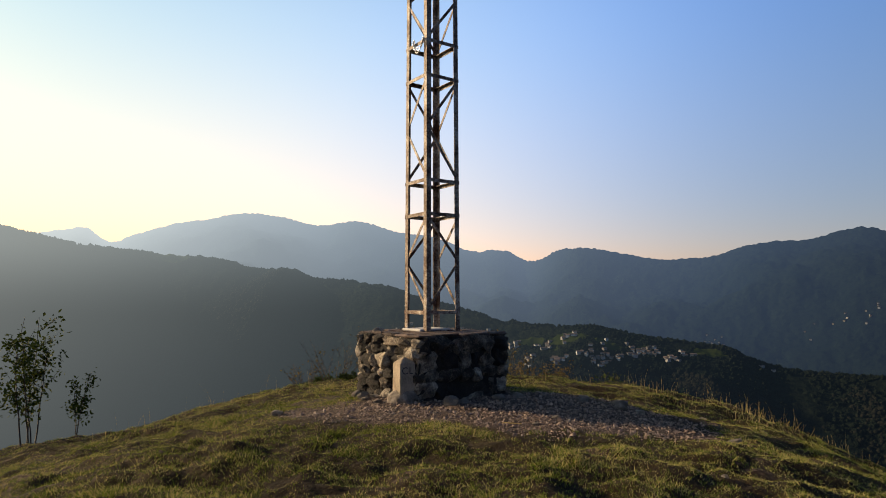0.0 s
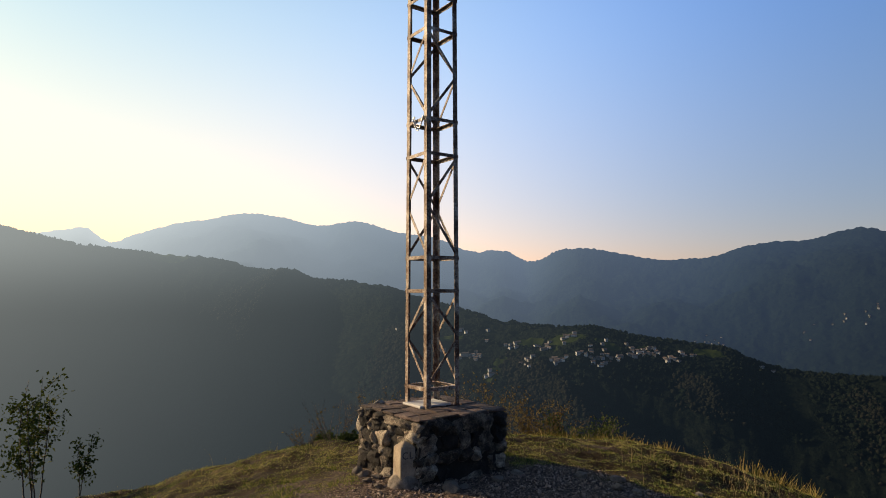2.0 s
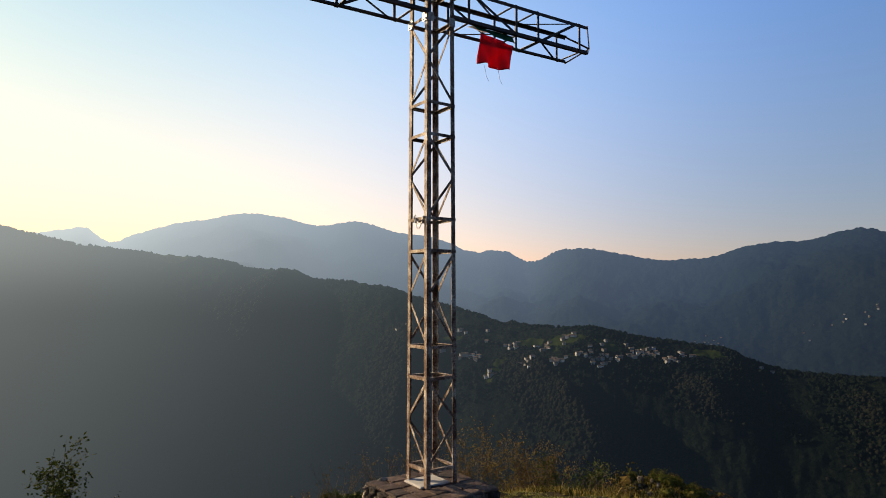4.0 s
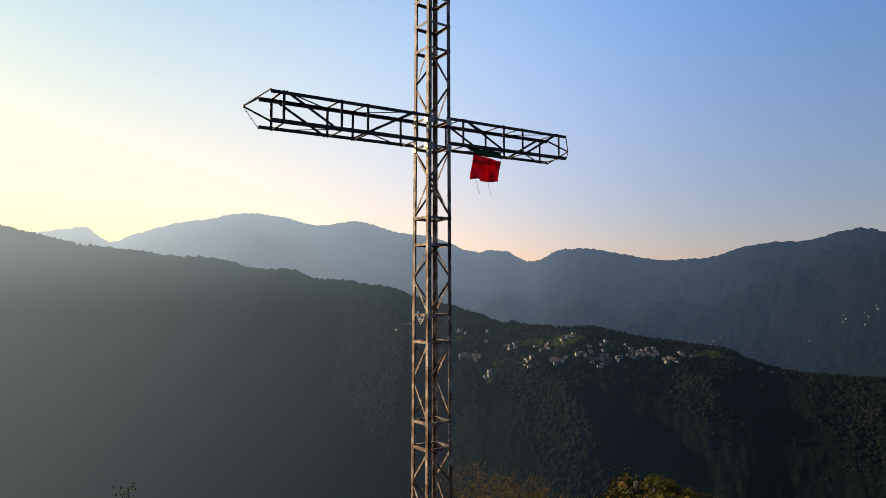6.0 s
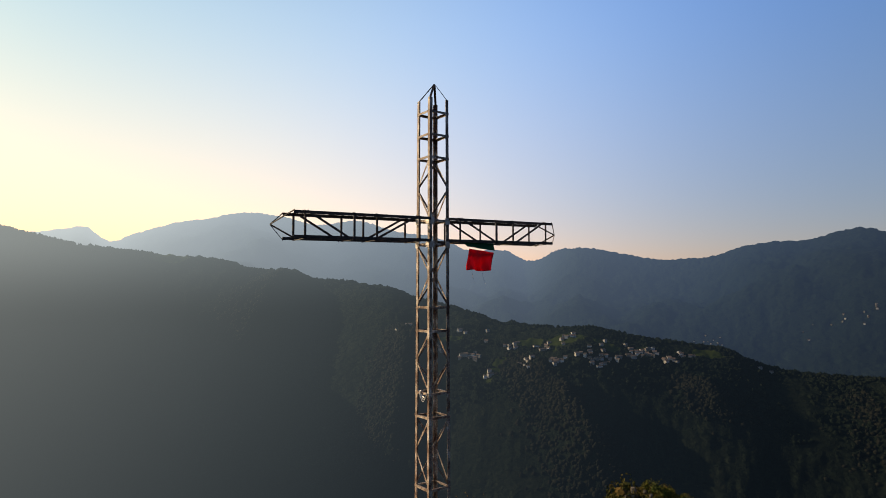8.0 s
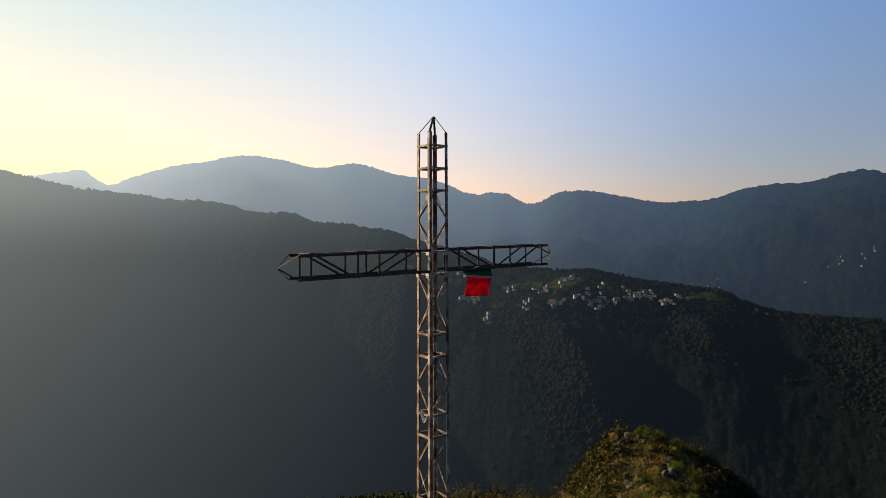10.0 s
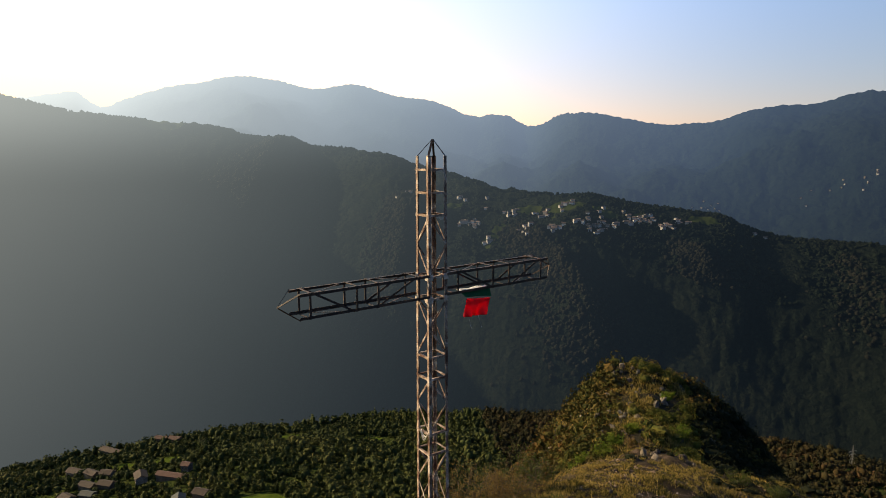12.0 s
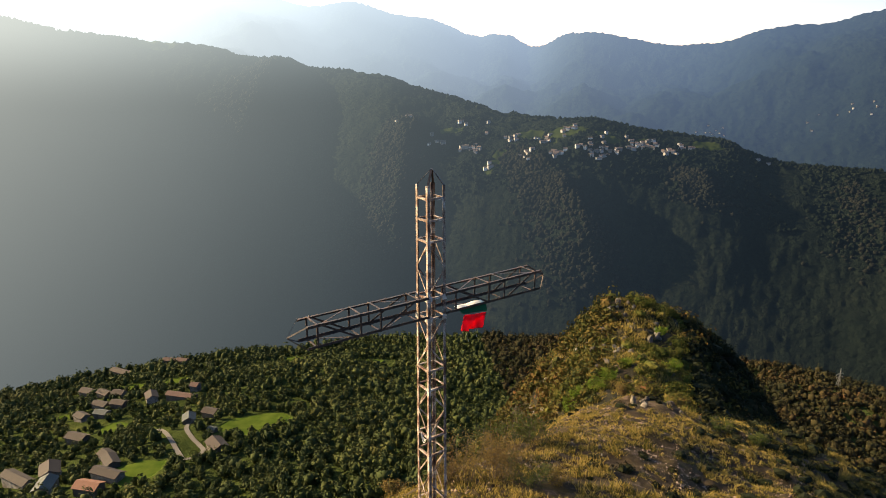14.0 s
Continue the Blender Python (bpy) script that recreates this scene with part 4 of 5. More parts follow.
shrub("sapling", -5.75, 1.5, 0.42, 1.95, 5, 1200, 0.080, mat_leaf, "young leafy sapling with thin dark stems on the slope", 3, "sapling", 11, 0.012, 2.4, 0.6)
shrub("sapling", -5.22, 1.7, 0.10, 1.05, 2, 420, 0.062, mat_leaf, "small thin sapling with sparse green leaves", 4, "sapling", 8, 0.008, 3.2, 0.6)
shrub("sapling", -6.6, 1.4, 0.2, 1.4, 2, 340, 0.062, mat_leaf, "small thin sapling with sparse green leaves", 6, "sapling", 8, 0.01, 2.5, 0.7)
for k, (x, y, w, h) in enumerate(((1.0, 6.7, 0.8, 2.05), (2.0, 6.6, 1.0, 1.5), (3.1, 6.2, 1.0, 1.25), (0.2, 6.9, 0.7, 1.4), (2.6, 7.4, 1.0, 1.5), (4.2, 6.6, 0.7, 0.7))):
    shrub("shrub", x, y, w, h, 18, 1500, 0.065, mat_leaf_brown if k != 2 else mat_leaf, "dense brown-leaved autumn shrub behind the plinth", 60 + k, "shrub", 7, 0.01)
for k, (x, y, w, h, m) in enumerate(((2.4, 10.3, 0.9, 1.3, 0), (3.6, 13.6, 1.2, 2.1, 1), (2.6, 14.4, 1.1, 1.8, 1), (4.6, 14.0, 1.0, 1.5, 1), (-1.6, 9.0, 0.8, 0.8, 0), (-3.6, 8.0, 0.9, 0.9, 1), (13.0, 27.2, 1.0, 1.2, 0), (17.5, 22.6, 0.9, 1.0, 1), (19.0, 21.0, 0.8, 0.9, 1))):
    shrub("shrub", x, y, w, h, 18, 1100, 0.10, (mat_leaf_brown, mat_leaf)[m], ("twiggy brown autumn shrub beside the ridge path", "dark olive-green leafy shrub on the ridge")[m], 120 + k, "shrub", 7, 0.012)
for k, (x, y, w, h) in enumerate(((-1.5, 2.0, 0.5, 0.75), (-0.9, 2.4, 0.5, 0.85), (-0.4, 2.8, 0.4, 0.9), (-1.9, 1.7, 0.3, 0.4))):
    shrub("bare_shrub", x, y, w, h, 15, 60, 0.05, mat_leaf_brown, "leafless dark twiggy shrub on the brow", 80 + k, "shrub", 4, 0.006)
for k, (x, y, w, h) in enumerate(((-1.3, 1.9, 0.26, 0.15), (-1.75, 2.3, 0.26, 0.14))):
    shrub("shrub", x, y, w, h, 14, 900, 0.045, mat_leaf, "low dense green shrub on the brow", 90 + k, "shrub", 5, 0.006)


for k, (x, y, w, h) in enumerate(((19.0, 59.0, 1.5, 2.1), (15.8, 57.7, 1.4, 1.9), (31.7, 67.0, 1.5, 2.0), (21.5, 62.0, 1.2, 1.6), (17.6, 62.0, 1.3, 1.8), (34.5, 80.5, 1.2, 1.5), (25.0, 66.0, 1.0, 1.2))):
    shrub("bush", x, y, w, h, 16, 2200, 0.17, mat_fresh, "bright green leafy bush on the rocky knoll", 160 + k, "bush", 8, 0.02)


def ico(sub):
    bm = bmesh.new()
    bmesh.ops.create_icosphere(bm, subdivisions=sub, radius=1.0)
    me = bpy.data.meshes.new("ico")
    bm.to_mesh(me)
    bm.free()
    out = as_arrays(me)
    bpy.data.meshes.remove(me)
    return out


def crowns(sub, count, seed, ragged):
    """Uneven crown shapes: lobes and ragged leaves on a ball, flattened below."""
    rng = np.random.default_rng(seed)
    v0, f = ico(sub)
    out = []
    for k in range(count):
        d = np.zeros(len(v0))
        for _ in range(9):
            c = rng.normal(0, 1, 3)
            c /= np.linalg.norm(c)
            d = np.maximum(d, np.clip(v0 @ c, 0, 1) ** 5 * rng.uniform(0.2, 0.55))
        v = v0 * (0.72 + d + rng.normal(0, ragged, len(v0)))[:, None]
        v[:, 2] = np.where(v[:, 2] < 0, v[:, 2] * 0.75, v[:, 2] * 1.1) + 0.55
        out.append((v, f))
    return out


mat_forest = island_colours("forest_crowns", [(0.1, (0.012, 0.018, 0.006)), (0.45, (0.024, 0.034, 0.010)), (0.75, (0.046, 0.054, 0.015)), (1.0, (0.075, 0.070, 0.020))], 0.9, 0.1, 0.015, 0.4)
# russet crowns, their colour also darkened to stand for the knoll's shadow
mat_oak = island_colours("russet_oak_shade_tone", [(0.1, (0.007, 0.008, 0.004)), (0.45, (0.014, 0.015, 0.006)), (0.75, (0.026, 0.021, 0.008)), (1.0, (0.045, 0.028, 0.012))], 0.9, 0.1, 0.015, 0.45)
# scrub green painted near black to stand in for shade on the far sides
mat_shade = island_colours("shade_toned_scrub", [(0.1, (0.004, 0.006, 0.003)), (0.5, (0.008, 0.011, 0.004)), (0.85, (0.015, 0.017, 0.006)), (1.0, (0.026, 0.019, 0.009))], 0.9, 0.05, 0.2, 0.5)
mat_scrub = island_colours("scrub", [(0.1, (0.014, 0.018, 0.005)), (0.4, (0.030, 0.034, 0.008)), (0.7, (0.060, 0.045, 0.011)), (0.9, (0.085, 0.046, 0.014)), (1.0, (0.085, 0.034, 0.014))], 0.9, 0.12, 0.06, 0.45)

HOUSES = (  # x, y, length, width, wall height, turn, roof
    (-350, 620, 34, 11, 7, 25, 1), (-312, 655, 18, 10, 6, 10, 0), (-292, 642, 16, 10, 6, 15, 0), (-339, 536, 16, 11, 6, 20, 1), (-316, 524, 17, 10, 6, 28, 1), (-300, 520, 14, 10, 6, 10, 1), (-298, 486, 18, 10, 6, 20, 1),
    (-280, 482, 16, 10, 6, 14, 1), (-295, 452, 14, 10, 6, 30, 1), (-280, 455, 14, 9, 6, 12, 2), (-254, 488, 17, 12, 7, 60, 1), (-224, 480, 34, 9, 5, 14, 0), (-220, 500, 9, 9, 8, 14, 0), (-186, 404, 13, 11, 6, 70, 2),
    (-174, 415, 14, 10, 6, 20, 1), (-141, 338, 17, 12, 5, 50, 1), (-270, 404, 20, 11, 6, 18, 1), (-262, 328, 30, 10, 7, 28, 1), (-244, 332, 18, 14, 8, 60, 1), (-230, 306, 17, 12, 8, 80, 2), (-199, 297, 18, 11, 6, 12, 3),
    (-203, 328, 16, 10, 6, 50, 1), (-194, 308, 24, 9, 6, 20, 1), (-157, 373, 7, 5, 3, 20, 2), (-215, 345, 12, 9, 5, 35, 1))
mat_plaster = grainy("aged_plaster", [(0.3, (0.045, 0.037, 0.03)), (0.55, (0.085, 0.074, 0.06)), (0.75, (0.22, 0.20, 0.175))], 0.3, 2.5, relief=0.2, coords="Position", random_by=0.3)
ROOFS = [grainy(n, st, 0.4, 4.0, relief=0.5, depth=0.05, coords="Position", random_by=0.2) for n, st in (
    ("terracotta_roof", [(0.3, (0.03, 0.015, 0.011)), (0.7, (0.07, 0.034, 0.025))]), ("brown_tile_roof", [(0.3, (0.009, 0.006, 0.005)), (0.7, (0.024, 0.015, 0.011))]),
    ("grey_sheet_roof", [(0.3, (0.018, 0.026, 0.024)), (0.7, (0.045, 0.054, 0.05))]), ("orange_tile_roof", [(0.3, (0.09, 0.035, 0.02)), (0.7, (0.14, 0.06, 0.034))]))]
mat_pane = grainy("dark_window", [(0.3, (0.015, 0.017, 0.02)), (0.7, (0.04, 0.045, 0.05))], 1.0, 6.0, 0.3)


# adds the painted haze emission to a far house material
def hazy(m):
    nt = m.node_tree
    haze_emission(nt, nt.nodes["Principled BSDF"], *RIDGE_HAZE)
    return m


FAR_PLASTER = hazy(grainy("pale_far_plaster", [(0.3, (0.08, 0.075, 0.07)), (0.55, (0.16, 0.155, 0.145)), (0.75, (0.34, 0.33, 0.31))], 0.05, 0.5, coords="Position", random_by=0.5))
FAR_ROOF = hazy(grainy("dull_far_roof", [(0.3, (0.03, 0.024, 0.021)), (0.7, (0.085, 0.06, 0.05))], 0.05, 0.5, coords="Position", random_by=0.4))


def house_kit(L, W, H):
    """Meshes of a gabled house about its base."""
    bm = bmesh.new()
    rise = W * 0.24
    prism(bm, [(-W / 2, -3), (W / 2, -3), (W / 2, H), (0, H + rise), (-W / 2, H)], Vector((-L / 2, 0, 0)), Vector((L / 2, 0, 0)), Vector((0, 1, 0)), UP)
    wall = bm
    bm = bmesh.new()
    e, t = 0.7, 0.35
    s = rise / (W / 2)
    prism(bm, [(-W / 2 - e, H - e * s + 0.05), (0, H + rise + 0.05), (W / 2 + e, H - e * s + 0.05), (W / 2 + e, H - e * s + t), (0, H + rise + t), (-W / 2 - e, H - e * s + t)],
          Vector((-L / 2 - 0.6, 0, 0)), Vector((L / 2 + 0.6, 0, 0)), Vector((0, 1, 0)), UP)
    return wall, bm


def build_house(x, y, L, W, H, turn, roof, label, group, windows=True):
    h = tagged(new("house"), label, "house", group)
    h.matrix_world = pose(x, y, ground_z(x, y), 0, 0, turn)
    wall, top = house_kit(L, W, H)
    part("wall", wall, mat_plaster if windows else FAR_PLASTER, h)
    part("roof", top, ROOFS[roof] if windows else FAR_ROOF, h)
    if windows:
        n = max(2, int(L / 4))
        for sy in (-1, 1):
            for i in range(n):
                for z in ((1.4, 4.2) if H > 5.5 else (1.4,)):
                    bm = bmesh.new()
                    bmesh.ops.create_cube(bm, size=1.0, matrix=Matrix.Translation(((i + 0.5) / n * L - L / 2, sy * W / 2, z)) @ Matrix.Diagonal((1.0, 0.12, 1.4, 1)))
                    part("window", bm, mat_pane, h)
    return h


ROOF_WORDS = ("terracotta-tiled", "brown-tiled", "grey-roofed", "bright orange-tiled")
for hx, hy, L, W, H, turn, roof in HOUSES:
    build_house(hx, hy, L * 0.78, W * 0.76, H * 0.82, -turn, roof, ROOF_WORDS[roof] + " plastered village house among trees", "houses of the village below")

ROAD = ((-205, 395), (-188, 372), (-174, 351), (-163, 334), (-157, 326), (-150, 328), (-150, 338), (-157, 350), (-168, 364), (-178, 380), (-184, 398))


def road():
    mat = grainy("worn_asphalt", [(0.3, (0.04, 0.036, 0.031)), (0.7, (0.075, 0.067, 0.057))], 0.2, 3.0, coords="Position")
    xs, ys = [p[0] for p in ROAD], [p[1] for p in ROAD]
    t = np.linspace(0, len(ROAD) - 1, 70)
    px, py = smooth_interp(t, range(len(ROAD)), xs), smooth_interp(t, range(len(ROAD)), ys)
    dx, dy = np.gradient(px), np.gradient(py)
    n = np.hypot(dx, dy)
    rows = [np.stack([px - dy / n * o, py + dx / n * o], 1) for o in (-1.5, 0, 1.5)]
    zs = height(px, py)
    v = np.concatenate([np.column_stack([r, np.maximum(zs, height(r[:, 0], r[:, 1])) + 0.5]) for r in rows])
    i = np.arange(69)
    f = np.concatenate([np.stack([i + k * 70, i + 1 + k * 70, i + 71 + k * 70, i + 70 + k * 70], 1) for k in (0, 1)])
    tagged(new("road", mesh_arrays("road", v, f, [mat], True)), "narrow grey hairpin road through the village", "road", kind="structure")
    return px, py


ROAD_X, ROAD_Y = road()


def leafy_crowns(spots, scl, k, leaf, rng, heart=0.66):
    """Crowns of many leaf sprays set on uneven lobes, each round a small dark core."""
    n = len(spots)
    d = rng.normal(0, 1, (n, k, 3))
    d /= np.linalg.norm(d, axis=2)[..., None]
    lobe = np.zeros((n, k))
    for _ in range(7):
        c = rng.normal(0, 1, (n, 1, 3))
        c /= np.linalg.norm(c, axis=2)[..., None]
        lobe = np.maximum(lobe, np.clip((d * c).sum(2), 0, 1) ** 4 * rng.uniform(0.15, 0.5, (n, 1)))
    rad = (0.72 + lobe) * rng.uniform(0.8, 1.05, (n, k))
    p = d * rad[..., None] * scl[:, None, :]
    p[..., 2] = np.where(p[..., 2] < 0, p[..., 2] * 0.7, p[..., 2]) + scl[:, None, 2] * 0.55
    out = (d + rng.normal(0, 0.35, d.shape)).reshape(-1, 3)
    out /= np.linalg.norm(out, axis=1)[:, None]
    a = np.cross(out, rng.normal(0, 1, out.shape))
    a /= np.linalg.norm(a, axis=1)[:, None]
    b = np.cross(out, a)
    c, L = (spots[:, None, :] + p).reshape(-1, 3), (leaf * rng.uniform(0.5, 1.2, n * k))[:, None]
    quad = np.stack([c - a * L, c - b * L * 0.6, c + a * L, c + b * L * 0.6], 1)
    quad[:, 0] -= out * L * 0.35
    quad[:, 2] -= out * L * 0.35
    v = quad.reshape(-1, 3)
    f = (np.array([(0, 1, 2), (0, 2, 3)])[None] + (np.arange(n * k) * 4)[:, None, None]).reshape(-1, 3)
    core, cf = scatter(crowns(1 if k < 200 else 2, 9, 19, 0.10), spots + np.stack([0 * scl[:, 0], 0 * scl[:, 0], 0.12 * scl[:, 2]], 1), scl * heart, rng.uniform(0, 6.28, n))
    return np.concatenate([v, core]), np.concatenate([f, cf + len(v)])


def forest():
    rng = np.random.default_rng(17)
    g = 6.9
    x, y = np.meshgrid(np.arange(-560, 620, g), np.arange(60, 760, g))
    x, y = (x + rng.uniform(-5, 5, x.shape)).ravel(), (y + rng.uniform(-5, 5, y.shape)).ravel()
    dx, dy = x - EYE[0], y - EYE[1]
    r, az = np.hypot(dx, dy), np.degrees(np.arctan2(dx, dy))
    s_ = x - smooth_interp(y, CREST_Y, CREST_X)
    keep = ((r > 185) | ((s_ < -24 - 0.12 * y) & (y > 60))) & (r < 805) & (np.abs(az) < 41) & (fbm(x / 60, y / 60, 2, 71) > -0.42)
    for fx, fy, fr in FIELDS:
        keep &= np.hypot(x - fx, y - fy) > fr + 2
    for h in HOUSES:
        keep &= np.hypot(x - h[0], y - h[1]) > max(h[2] * 0.42, h[3] * 0.8) + 1.5
        keep &= ~((np.hypot(x - h[0] - 4, y - h[1] + 9) < 5))
    for qx, qy in zip(ROAD_X, ROAD_Y):
        keep &= np.hypot(x - qx, y - qy) > 6
    village = np.clip(1 - np.hypot(x + 250, y - 430) / 190, 0, 1)
    keep &= rng.random(len(x)) > village * 0.06
    x, y, r = x[keep], y[keep], r[keep]
    size = rng.uniform(2.0, 4.6, len(x)) * (1 + 0.5 * rng.random(len(x)) ** 4) * (1 - 0.4 * np.clip(1 - np.hypot(x + 250, y - 430) / 200, 0, 1))
    spots = np.stack([x, y, height(x, y) + 0.5], 1)
    scl = np.stack([size, size * rng.uniform(0.85, 1.15, len(x)), size * rng.uniform(0.95, 1.75, len(x))], 1)
    oaks = x > 50
    near, mid_, far_ = r < 250, (r >= 250) & (r < 480), r >= 480
    for name, sel, k, leaf in (("near_forest", near, 150, 0.80), ("forest", mid_, 66, 1.1), ("far_forest", far_, 18, 1.8)):
        v, f = leafy_crowns(spots[sel & ~oaks], scl[sel & ~oaks], k, leaf, rng)
        tagged(new(name, mesh_arrays(name, v, f, [mat_forest], True)), "dense green broadleaf forest on the valley shelf", "forest", kind="stuff")
    v, f = leafy_crowns(spots[oaks], scl[oaks], 22, 1.5, rng)
    tagged(new("oak_forest", mesh_arrays("oak_forest", v, f, [mat_oak], True)), "russet oak forest below the knoll, darkened as in its shadow", "forest", kind="stuff")


forest()


def scrub():
    """Shrubs on the flanks of the ridge and on the knoll."""
    rng = np.random.default_rng(23)
    n = 4000
    y = rng.uniform(20, 190, n)
    cx = smooth_interp(y, CREST_Y, CREST_X)
    x = cx + np.where(rng.random(n) < 0.75, -rng.uniform(5, 50, n), rng.uniform(7, 60, n))
    keep = ((y > 36) & ((x < cx) | (y > 50))) | (x < cx - 15) | (x > cx + 20)
    x, y = x[keep], y[keep]
    size = rng.uniform(0.7, 2.2, len(x)) * np.clip((y - 10) / 60, 0.45, 1.2)
    spots = np.stack([x, y, height(x, y)], 1)
    scl = size[:, None] * np.stack([rng.uniform(0.8, 1.2, len(x)), rng.uniform(0.8, 1.2, len(x)), rng.uniform(0.5, 0.95, len(x))], 1)
    v, f = leafy_crowns(spots, scl, 34, 0.40, rng, 0.45)
    tagged(new("hillside_scrub", mesh_arrays("hillside_scrub", v, f, [mat_scrub])), "brown and green scrub on the ridge flank", "scrub", kind="stuff")
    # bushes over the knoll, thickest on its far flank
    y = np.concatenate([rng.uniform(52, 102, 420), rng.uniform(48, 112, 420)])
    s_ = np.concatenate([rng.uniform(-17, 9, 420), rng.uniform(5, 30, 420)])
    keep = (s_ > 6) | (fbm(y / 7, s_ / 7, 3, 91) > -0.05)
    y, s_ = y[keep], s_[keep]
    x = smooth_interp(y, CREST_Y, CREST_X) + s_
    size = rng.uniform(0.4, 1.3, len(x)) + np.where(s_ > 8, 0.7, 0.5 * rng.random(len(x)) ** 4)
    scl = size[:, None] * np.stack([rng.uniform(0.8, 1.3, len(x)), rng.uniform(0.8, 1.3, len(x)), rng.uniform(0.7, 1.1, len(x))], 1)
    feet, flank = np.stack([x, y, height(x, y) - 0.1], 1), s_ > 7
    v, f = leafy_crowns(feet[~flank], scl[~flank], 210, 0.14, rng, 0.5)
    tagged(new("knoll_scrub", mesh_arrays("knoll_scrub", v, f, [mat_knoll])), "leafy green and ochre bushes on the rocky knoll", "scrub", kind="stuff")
    # flank bushes take the dark tone in place of real shade
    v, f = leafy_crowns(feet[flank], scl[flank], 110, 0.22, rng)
    tagged(new("flank_scrub", mesh_arrays("flank_scrub", v, f, [mat_shade])), "scrub on the far flank of the knoll, painted dark for its shade", "scrub", kind="stuff")
    # low dark green shrubs along the ridge path and down its far side, in the shade tone
    y = rng.uniform(7, 46, 760)
    s_ = np.where(rng.random(760) < 0.2, rng.uniform(-8, 5, 760), rng.uniform(5, 24, 760))
    keep = fbm(y / 3, s_ / 3, 3, 95) > np.where(s_ > 5, -0.15, 0.06)
    y, s_ = y[keep], s_[keep]
    x = smooth_interp(y, CREST_Y, CREST_X) + s_
    size = rng.uniform(0.14, 0.42, len(x)) + np.where(s_ > 7, 0.22 * rng.random(len(x)), 0)
    scl = size[:, None] * np.stack([rng.uniform(0.9, 1.5, len(x)), rng.uniform(0.9, 1.5, len(x)), rng.uniform(0.5, 0.9, len(x))], 1)
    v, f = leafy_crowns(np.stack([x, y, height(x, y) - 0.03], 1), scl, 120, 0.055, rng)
    tagged(new("ridge_scrub", mesh_arrays("ridge_scrub", v, f, [mat_shade])), "low dark green shrubs along the stony ridge path, darkened further for shade", "scrub", kind="stuff")


mat_knoll = island_colours("knoll_bushes", [(0.2, (0.015, 0.022, 0.004)), (0.48, (0.038, 0.050, 0.008)), (0.74, (0.080, 0.072, 0.016)), (0.95, (0.095, 0.068, 0.018)), (1.0, (0.11, 0.05, 0.020))], 0.85, 0.12, 0.13, 0.5)
scrub()

mat_crag = grainy("pale_limestone_crag", [(0.34, (0.025, 0.020, 0.015)), (0.5, (0.085, 0.072, 0.054)), (0.75, (0.24, 0.21, 0.165))], 1.6, 6.0, relief=0.9, depth=0.12, coords="Position", random_by=0.2)


def crags():
    rng = random.Random(37)
    kinds = [hull_mesh("crag", 500 + i, 34, (1, 0.8, 1), mat_crag, 0.45) for i in range(7)]
    for cx, cy, n, spread, size in ((20.5, 86, 9, 2.0, 0.7), (27, 92, 8, 2.4, 0.6), (31, 93, 7, 2.0, 0.6), (16.0, 74, 8, 1.6, 0.6), (27.5, 73, 7, 2.2, 0.5), (25.6, 77.9, 9, 1.6, 0.75), (33.8, 90.4, 7, 2.4, 0.5), (23.5, 88, 7, 2.2, 0.6), (17.5, 82, 9, 1.8, 0.75), (33, 79, 7, 2.6, 0.5), (29, 84, 6, 2.6, 0.55), (22, 70, 6, 1.6, 0.55), (30, 72, 5, 2.0, 0.4), (13.2, 24.6, 7, 0.6, 0.26), (15.0, 25.2, 3, 0.7, 0.2), (5.5, 12, 6, 1.8, 0.12), (17, 22, 5, 1.5, 0.12)):
        for _ in range(n):
            x, y, r = cx + rng.gauss(0, spread), cy + rng.gauss(0, spread), size * rng.uniform(0.5, 1.25)
            ob = new("crag", rng.choice(kinds))
            on_ground(ob, x, y, r * 0.1, (rng.uniform(-0.7, 0.7), rng.uniform(-0.7, 0.7), rng.uniform(0, 6)), (r * rng.uniform(0.6, 1.3), r * rng.uniform(0.5, 1.0), r * rng.uniform(0.8, 1.7)))
            tagged(ob, "weathered pale limestone outcrop among scrub", "rock", "rock outcrops of the ridge")


crags()


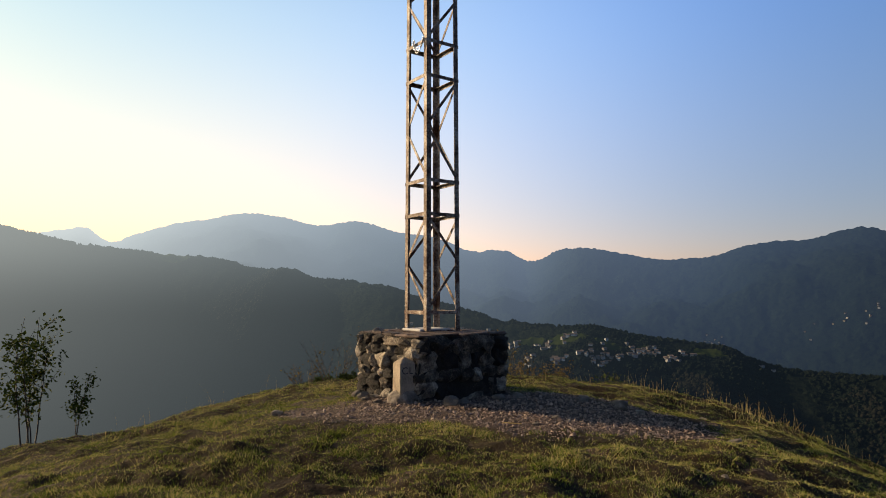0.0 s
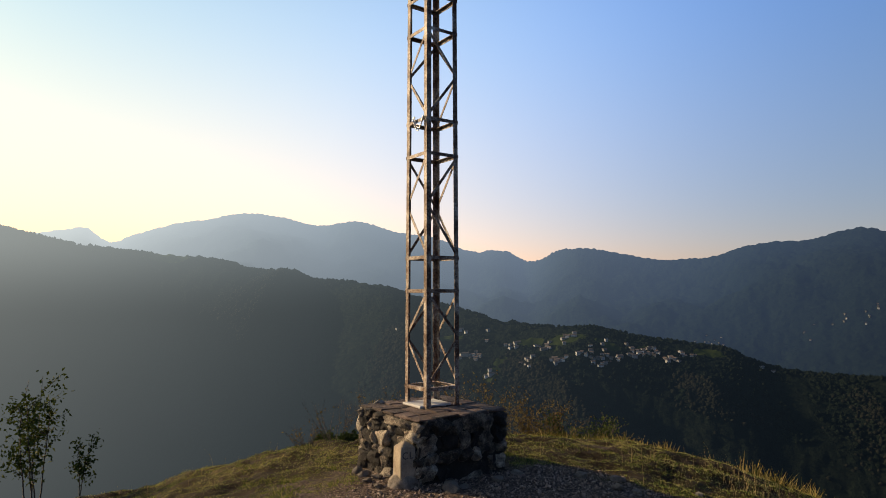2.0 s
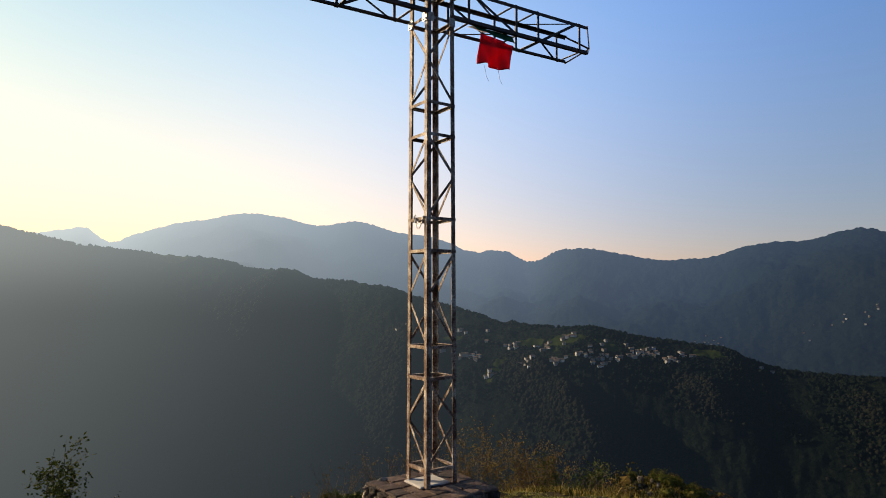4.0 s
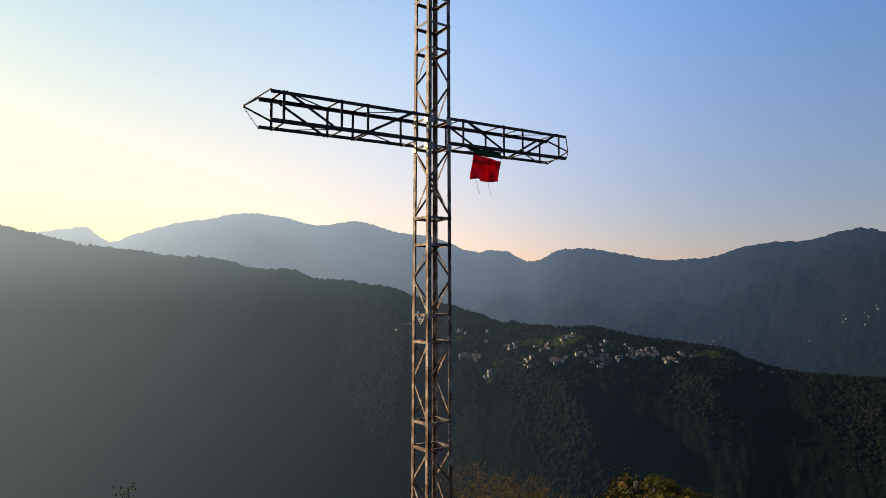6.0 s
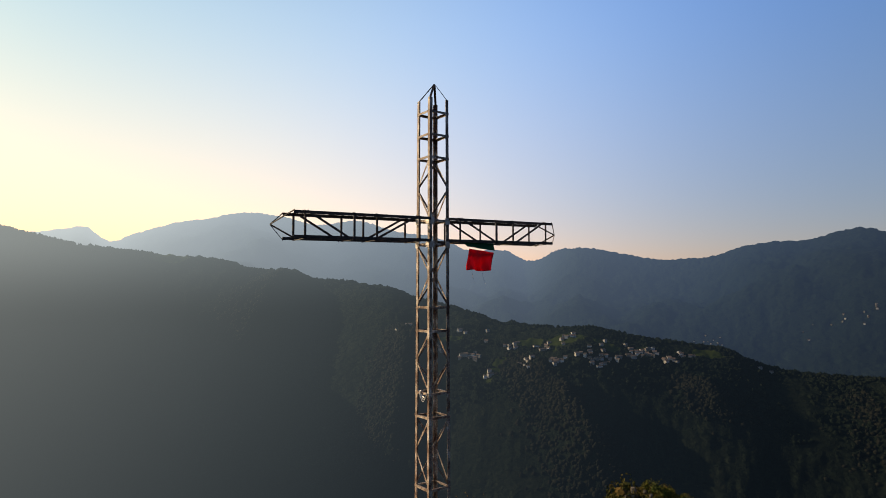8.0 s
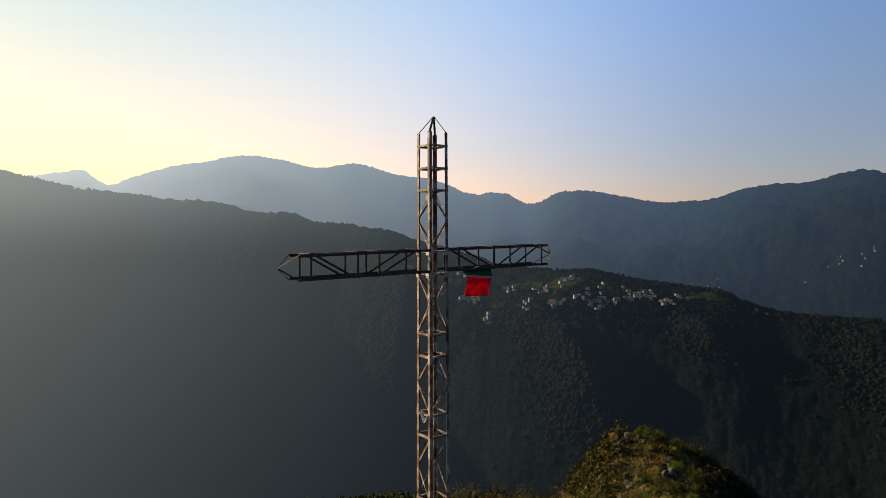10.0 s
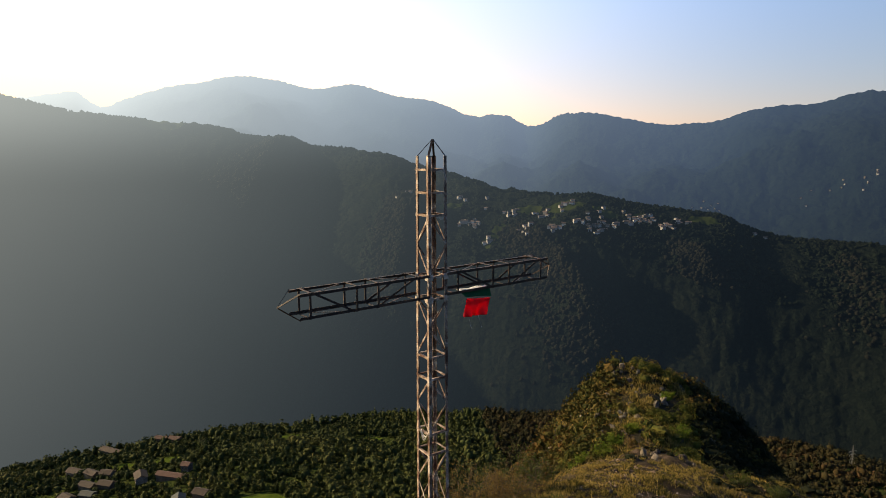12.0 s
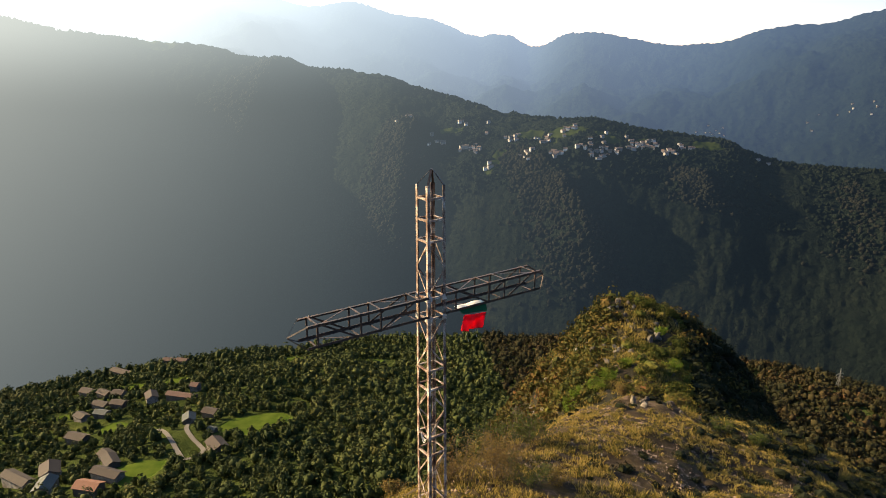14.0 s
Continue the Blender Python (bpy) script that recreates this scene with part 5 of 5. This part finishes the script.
def pylon():
    x, y = 384.0, 547.0
    py = tagged(new("pylon"), "grey lattice power pylon standing above the woods", "pylon")
    py.matrix_world = pose(x, y, ground_z(x, y) - 2, 0, 0, 20) @ Matrix.Scale(0.72, 4)
    mat = grainy("galvanised_steel", [(0.3, (0.05, 0.052, 0.052)), (0.7, (0.11, 0.115, 0.115))], 0.5, 3.0, 0.6, 0.2)
    w = lambda z: 3.0 - 2.4 * min(z / 24, 1)
    pt = lambda i, z: Vector((w(z) * (1, 1, -1, -1)[i % 4], w(z) * (1, -1, -1, 1)[i % 4], z))
    for i in range(4):
        flat_bar("leg", py, pt(i, -1), pt(i, 24), Vector((1, 0, 0)), 0.26, 0.2, mat)
        flat_bar("leg", py, pt(i, 24), Vector((0, 0, 31)) + pt(i, 24) * 0.15, Vector((1, 0, 0)), 0.3, 0.25, mat)
        for k in range(6):
            flat_bar("brace", py, pt(i, k * 4), pt(i + 1, k * 4 + 4), Vector((1, 0, 0)).lerp(Vector((0, 1, 0)), 0.5).normalized(), 0.2, 0.15, mat)
    for z, l in ((21, 5.5), (25.5, 6.5)):
        for sgn in (-1, 1):
            flat_bar("cross_arm", py, Vector((0, 0, z)), Vector((sgn * l, 0, z + 0.6)), Vector((0, 1, 0)), 0.35, 0.3, mat)
            flat_bar("cross_arm", py, Vector((0, 0, z + 1.8)), Vector((sgn * l, 0, z + 0.6)), Vector((0, 1, 0)), 0.3, 0.25, mat)
            flat_bar("insulator", py, Vector((sgn * l, 0, z + 0.6)), Vector((sgn * l, 0, z - 1.6)), Vector((0, 1, 0)), 0.25, 0.25, mat)


pylon()

# ---- villages across the valley: cluster centre, spread, number ----
CLUSTERS = ((-91, 1432, 12, 2), (-16, 1367, 14, 3), (55, 1336, 16, 7), (98, 1267, 10, 2), (140, 1351, 20, 4), (211, 1312, 8, 1), (268, 1337, 28, 8), (295, 1243, 20, 8), (336, 1249, 14, 4), (385, 1281, 24, 9), (425, 1285, 14, 5),
            (456, 1253, 12, 4), (488, 1273, 10, 3), (638, 1278, 14, 2), (740, 1330, 8, 1), (226, 1238, 13, 7), (163, 1252, 12, 4), (70, 1460, 20, 3))


def far_villages():
    rng = random.Random(43)
    for cx, cy, spread, n in CLUSTERS:
        for _ in range(round(n * 1.7)):
            x, y = cx + rng.gauss(0, spread * 0.95), cy + rng.gauss(0, spread * 0.7)
            big = rng.random() < 0.15
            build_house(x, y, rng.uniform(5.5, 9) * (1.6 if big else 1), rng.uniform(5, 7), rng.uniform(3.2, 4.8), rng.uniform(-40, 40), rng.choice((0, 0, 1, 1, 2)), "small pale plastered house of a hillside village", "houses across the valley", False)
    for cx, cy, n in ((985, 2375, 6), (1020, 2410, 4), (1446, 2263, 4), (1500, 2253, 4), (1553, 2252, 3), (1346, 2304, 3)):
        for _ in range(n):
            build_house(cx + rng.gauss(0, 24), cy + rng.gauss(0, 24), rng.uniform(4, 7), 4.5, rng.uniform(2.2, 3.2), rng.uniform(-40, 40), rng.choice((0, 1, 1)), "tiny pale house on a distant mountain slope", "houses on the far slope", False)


far_villages()


def ridge_woods():
    """Treetops on the ridge across the valley: along its crest, round the villages and, painted in a sunlit tone, on
    the spurs that catch the sun.
    """
    rng = np.random.default_rng(53)
    n = 26000
    deg = rng.uniform(-36, 35, n)
    rm = np.interp(deg, (-45, -20, 0, 12, 40), (2050, 1950, 1750, 1500, 1500))
    r = np.where((rng.random(n) < 0.5) | (deg < 0), rm - 90 * rng.random(n) ** 2 + 8, 1225 + 290 * rng.random(n))
    az = np.radians(deg)
    x, y = EYE[0] + r * np.sin(az), EYE[1] + r * np.cos(az)
    keep = (r < rm + 12) & (fbm(x / 70, y / 70, 3, 77) > -0.16) & (rng.random(n) < 0.45)
    for fx, fy, fr in PASTURES:
        keep &= np.hypot(x - fx, y - fy) > fr
    sx, sy = [], []
    for x0, y0, x1, y1, w, h in SPURS:
        m = int(h * 30)
        t = rng.random(m)
        sx.append(x0 + t * (x1 - x0) + rng.normal(-0.45 * w, 0.5 * w * (0.35 + t), m))
        sy.append(y0 + t * (y1 - y0) + rng.normal(0, 12, m))
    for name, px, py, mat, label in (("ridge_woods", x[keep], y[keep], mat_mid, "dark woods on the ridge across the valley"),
                                     ("spur_woods", np.concatenate(sx), np.concatenate(sy), mat_spur, "grey-green woods on the side spurs across the valley, painted lighter as sunlit")):
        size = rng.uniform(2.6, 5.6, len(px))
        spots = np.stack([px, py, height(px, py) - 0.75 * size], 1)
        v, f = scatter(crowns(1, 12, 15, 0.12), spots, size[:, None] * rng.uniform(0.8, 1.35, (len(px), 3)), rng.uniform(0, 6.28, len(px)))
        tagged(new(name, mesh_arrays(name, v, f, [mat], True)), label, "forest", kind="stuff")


ridge_woods()

# ---- the flag ----
def cloth(name, m, n, fn, mat, parent):
    v = [fn(i / m, j / n) for j in range(n + 1) for i in range(m + 1)]
    f = [(j * (m + 1) + i, j * (m + 1) + i + 1, (j + 1) * (m + 1) + i + 1, (j + 1) * (m + 1) + i) for j in range(n) for i in range(m)]
    me = mesh_from(name, v, f, [mat], True)
    ob = new(name, me)
    ob.parent = parent
    mod = ob.modifiers.new("thick", "SOLIDIFY")
    mod.thickness = 0.004
    return ob


def cloth_mat(name, a, b):
    m = grainy(name, [(0.3, a), (0.7, b)], 5.0, 90.0, 0.8, relief=0.15, depth=0.002)
    nt = m.node_tree
    sh = nt.nodes["Principled BSDF"]
    tr = nt.nodes.new("ShaderNodeBsdfTranslucent")
    tr.inputs["Color"].default_value = (*b, 1)
    mix = nt.nodes.new("ShaderNodeMixShader")
    mix.inputs[0].default_value = 0.45
    nt.links.new(sh.outputs[0], mix.inputs[1])
    nt.links.new(tr.outputs[0], mix.inputs[2])
    nt.links.new(mix.outputs[0], nt.nodes["Material Output"].inputs["Surface"])
    return m


def build_flag():
    flag = tagged(new("flag"), "green white and red cloth flag tied under the cross arm", "flag")
    wave = lambda a, b: 0.035 * math.sin(a * 9 + b * 3) + 0.02 * math.sin(a * 17 - b * 5)
    def at(s, v, z):
        return tuple(U * s + V * v + UP * z)
    cloth("white_band", 16, 4, lambda a, b: at(0.56 + 0.74 * a, -0.06 - 0.14 * b, 7.155 + 0.018 * a - 0.025 * b + 0.01 * math.sin(a * 12)), cloth_mat("white_cloth", (0.62, 0.62, 0.60), (0.78, 0.78, 0.75)), flag)
    cloth("green_band", 20, 6, lambda a, b: at(0.55 + 0.06 * b + (0.75 - 0.10 * b) * a, -0.21 - 0.09 * b + 0.4 * wave(a, b) * b, 7.125 + 0.015 * a - (0.08 + 0.07 * a) * b), cloth_mat("green_cloth", (0.004, 0.06, 0.022), (0.01, 0.11, 0.045)), flag)
    cloth("red_band", 20, 12, lambda a, b: at(0.63 + 0.03 * b + (0.61 - 0.06 * b) * a, -0.30 + 0.10 * b + wave(a, b) * (0.3 + b), 7.01 - 0.055 * a * (1 - b) - 0.41 * b + 0.012 * math.sin(a * 7) * b), cloth_mat("red_cloth", (0.42, 0.008, 0.02), (0.62, 0.018, 0.035)), flag)
    for a in (0.16, 0.62):
        bm = bmesh.new()
        p = Vector(at(0.66 + 0.55 * a, -0.22, 6.60))
        tube(bm, [p, p + Vector((0.02, 0, -0.08)), p + Vector((0.035, 0.01, -0.17)), p + Vector((0.07, 0.0, -0.25))], 0.004, 0.003, 4)
        part("tie_string", bm, mat_wire, flag)


build_flag()
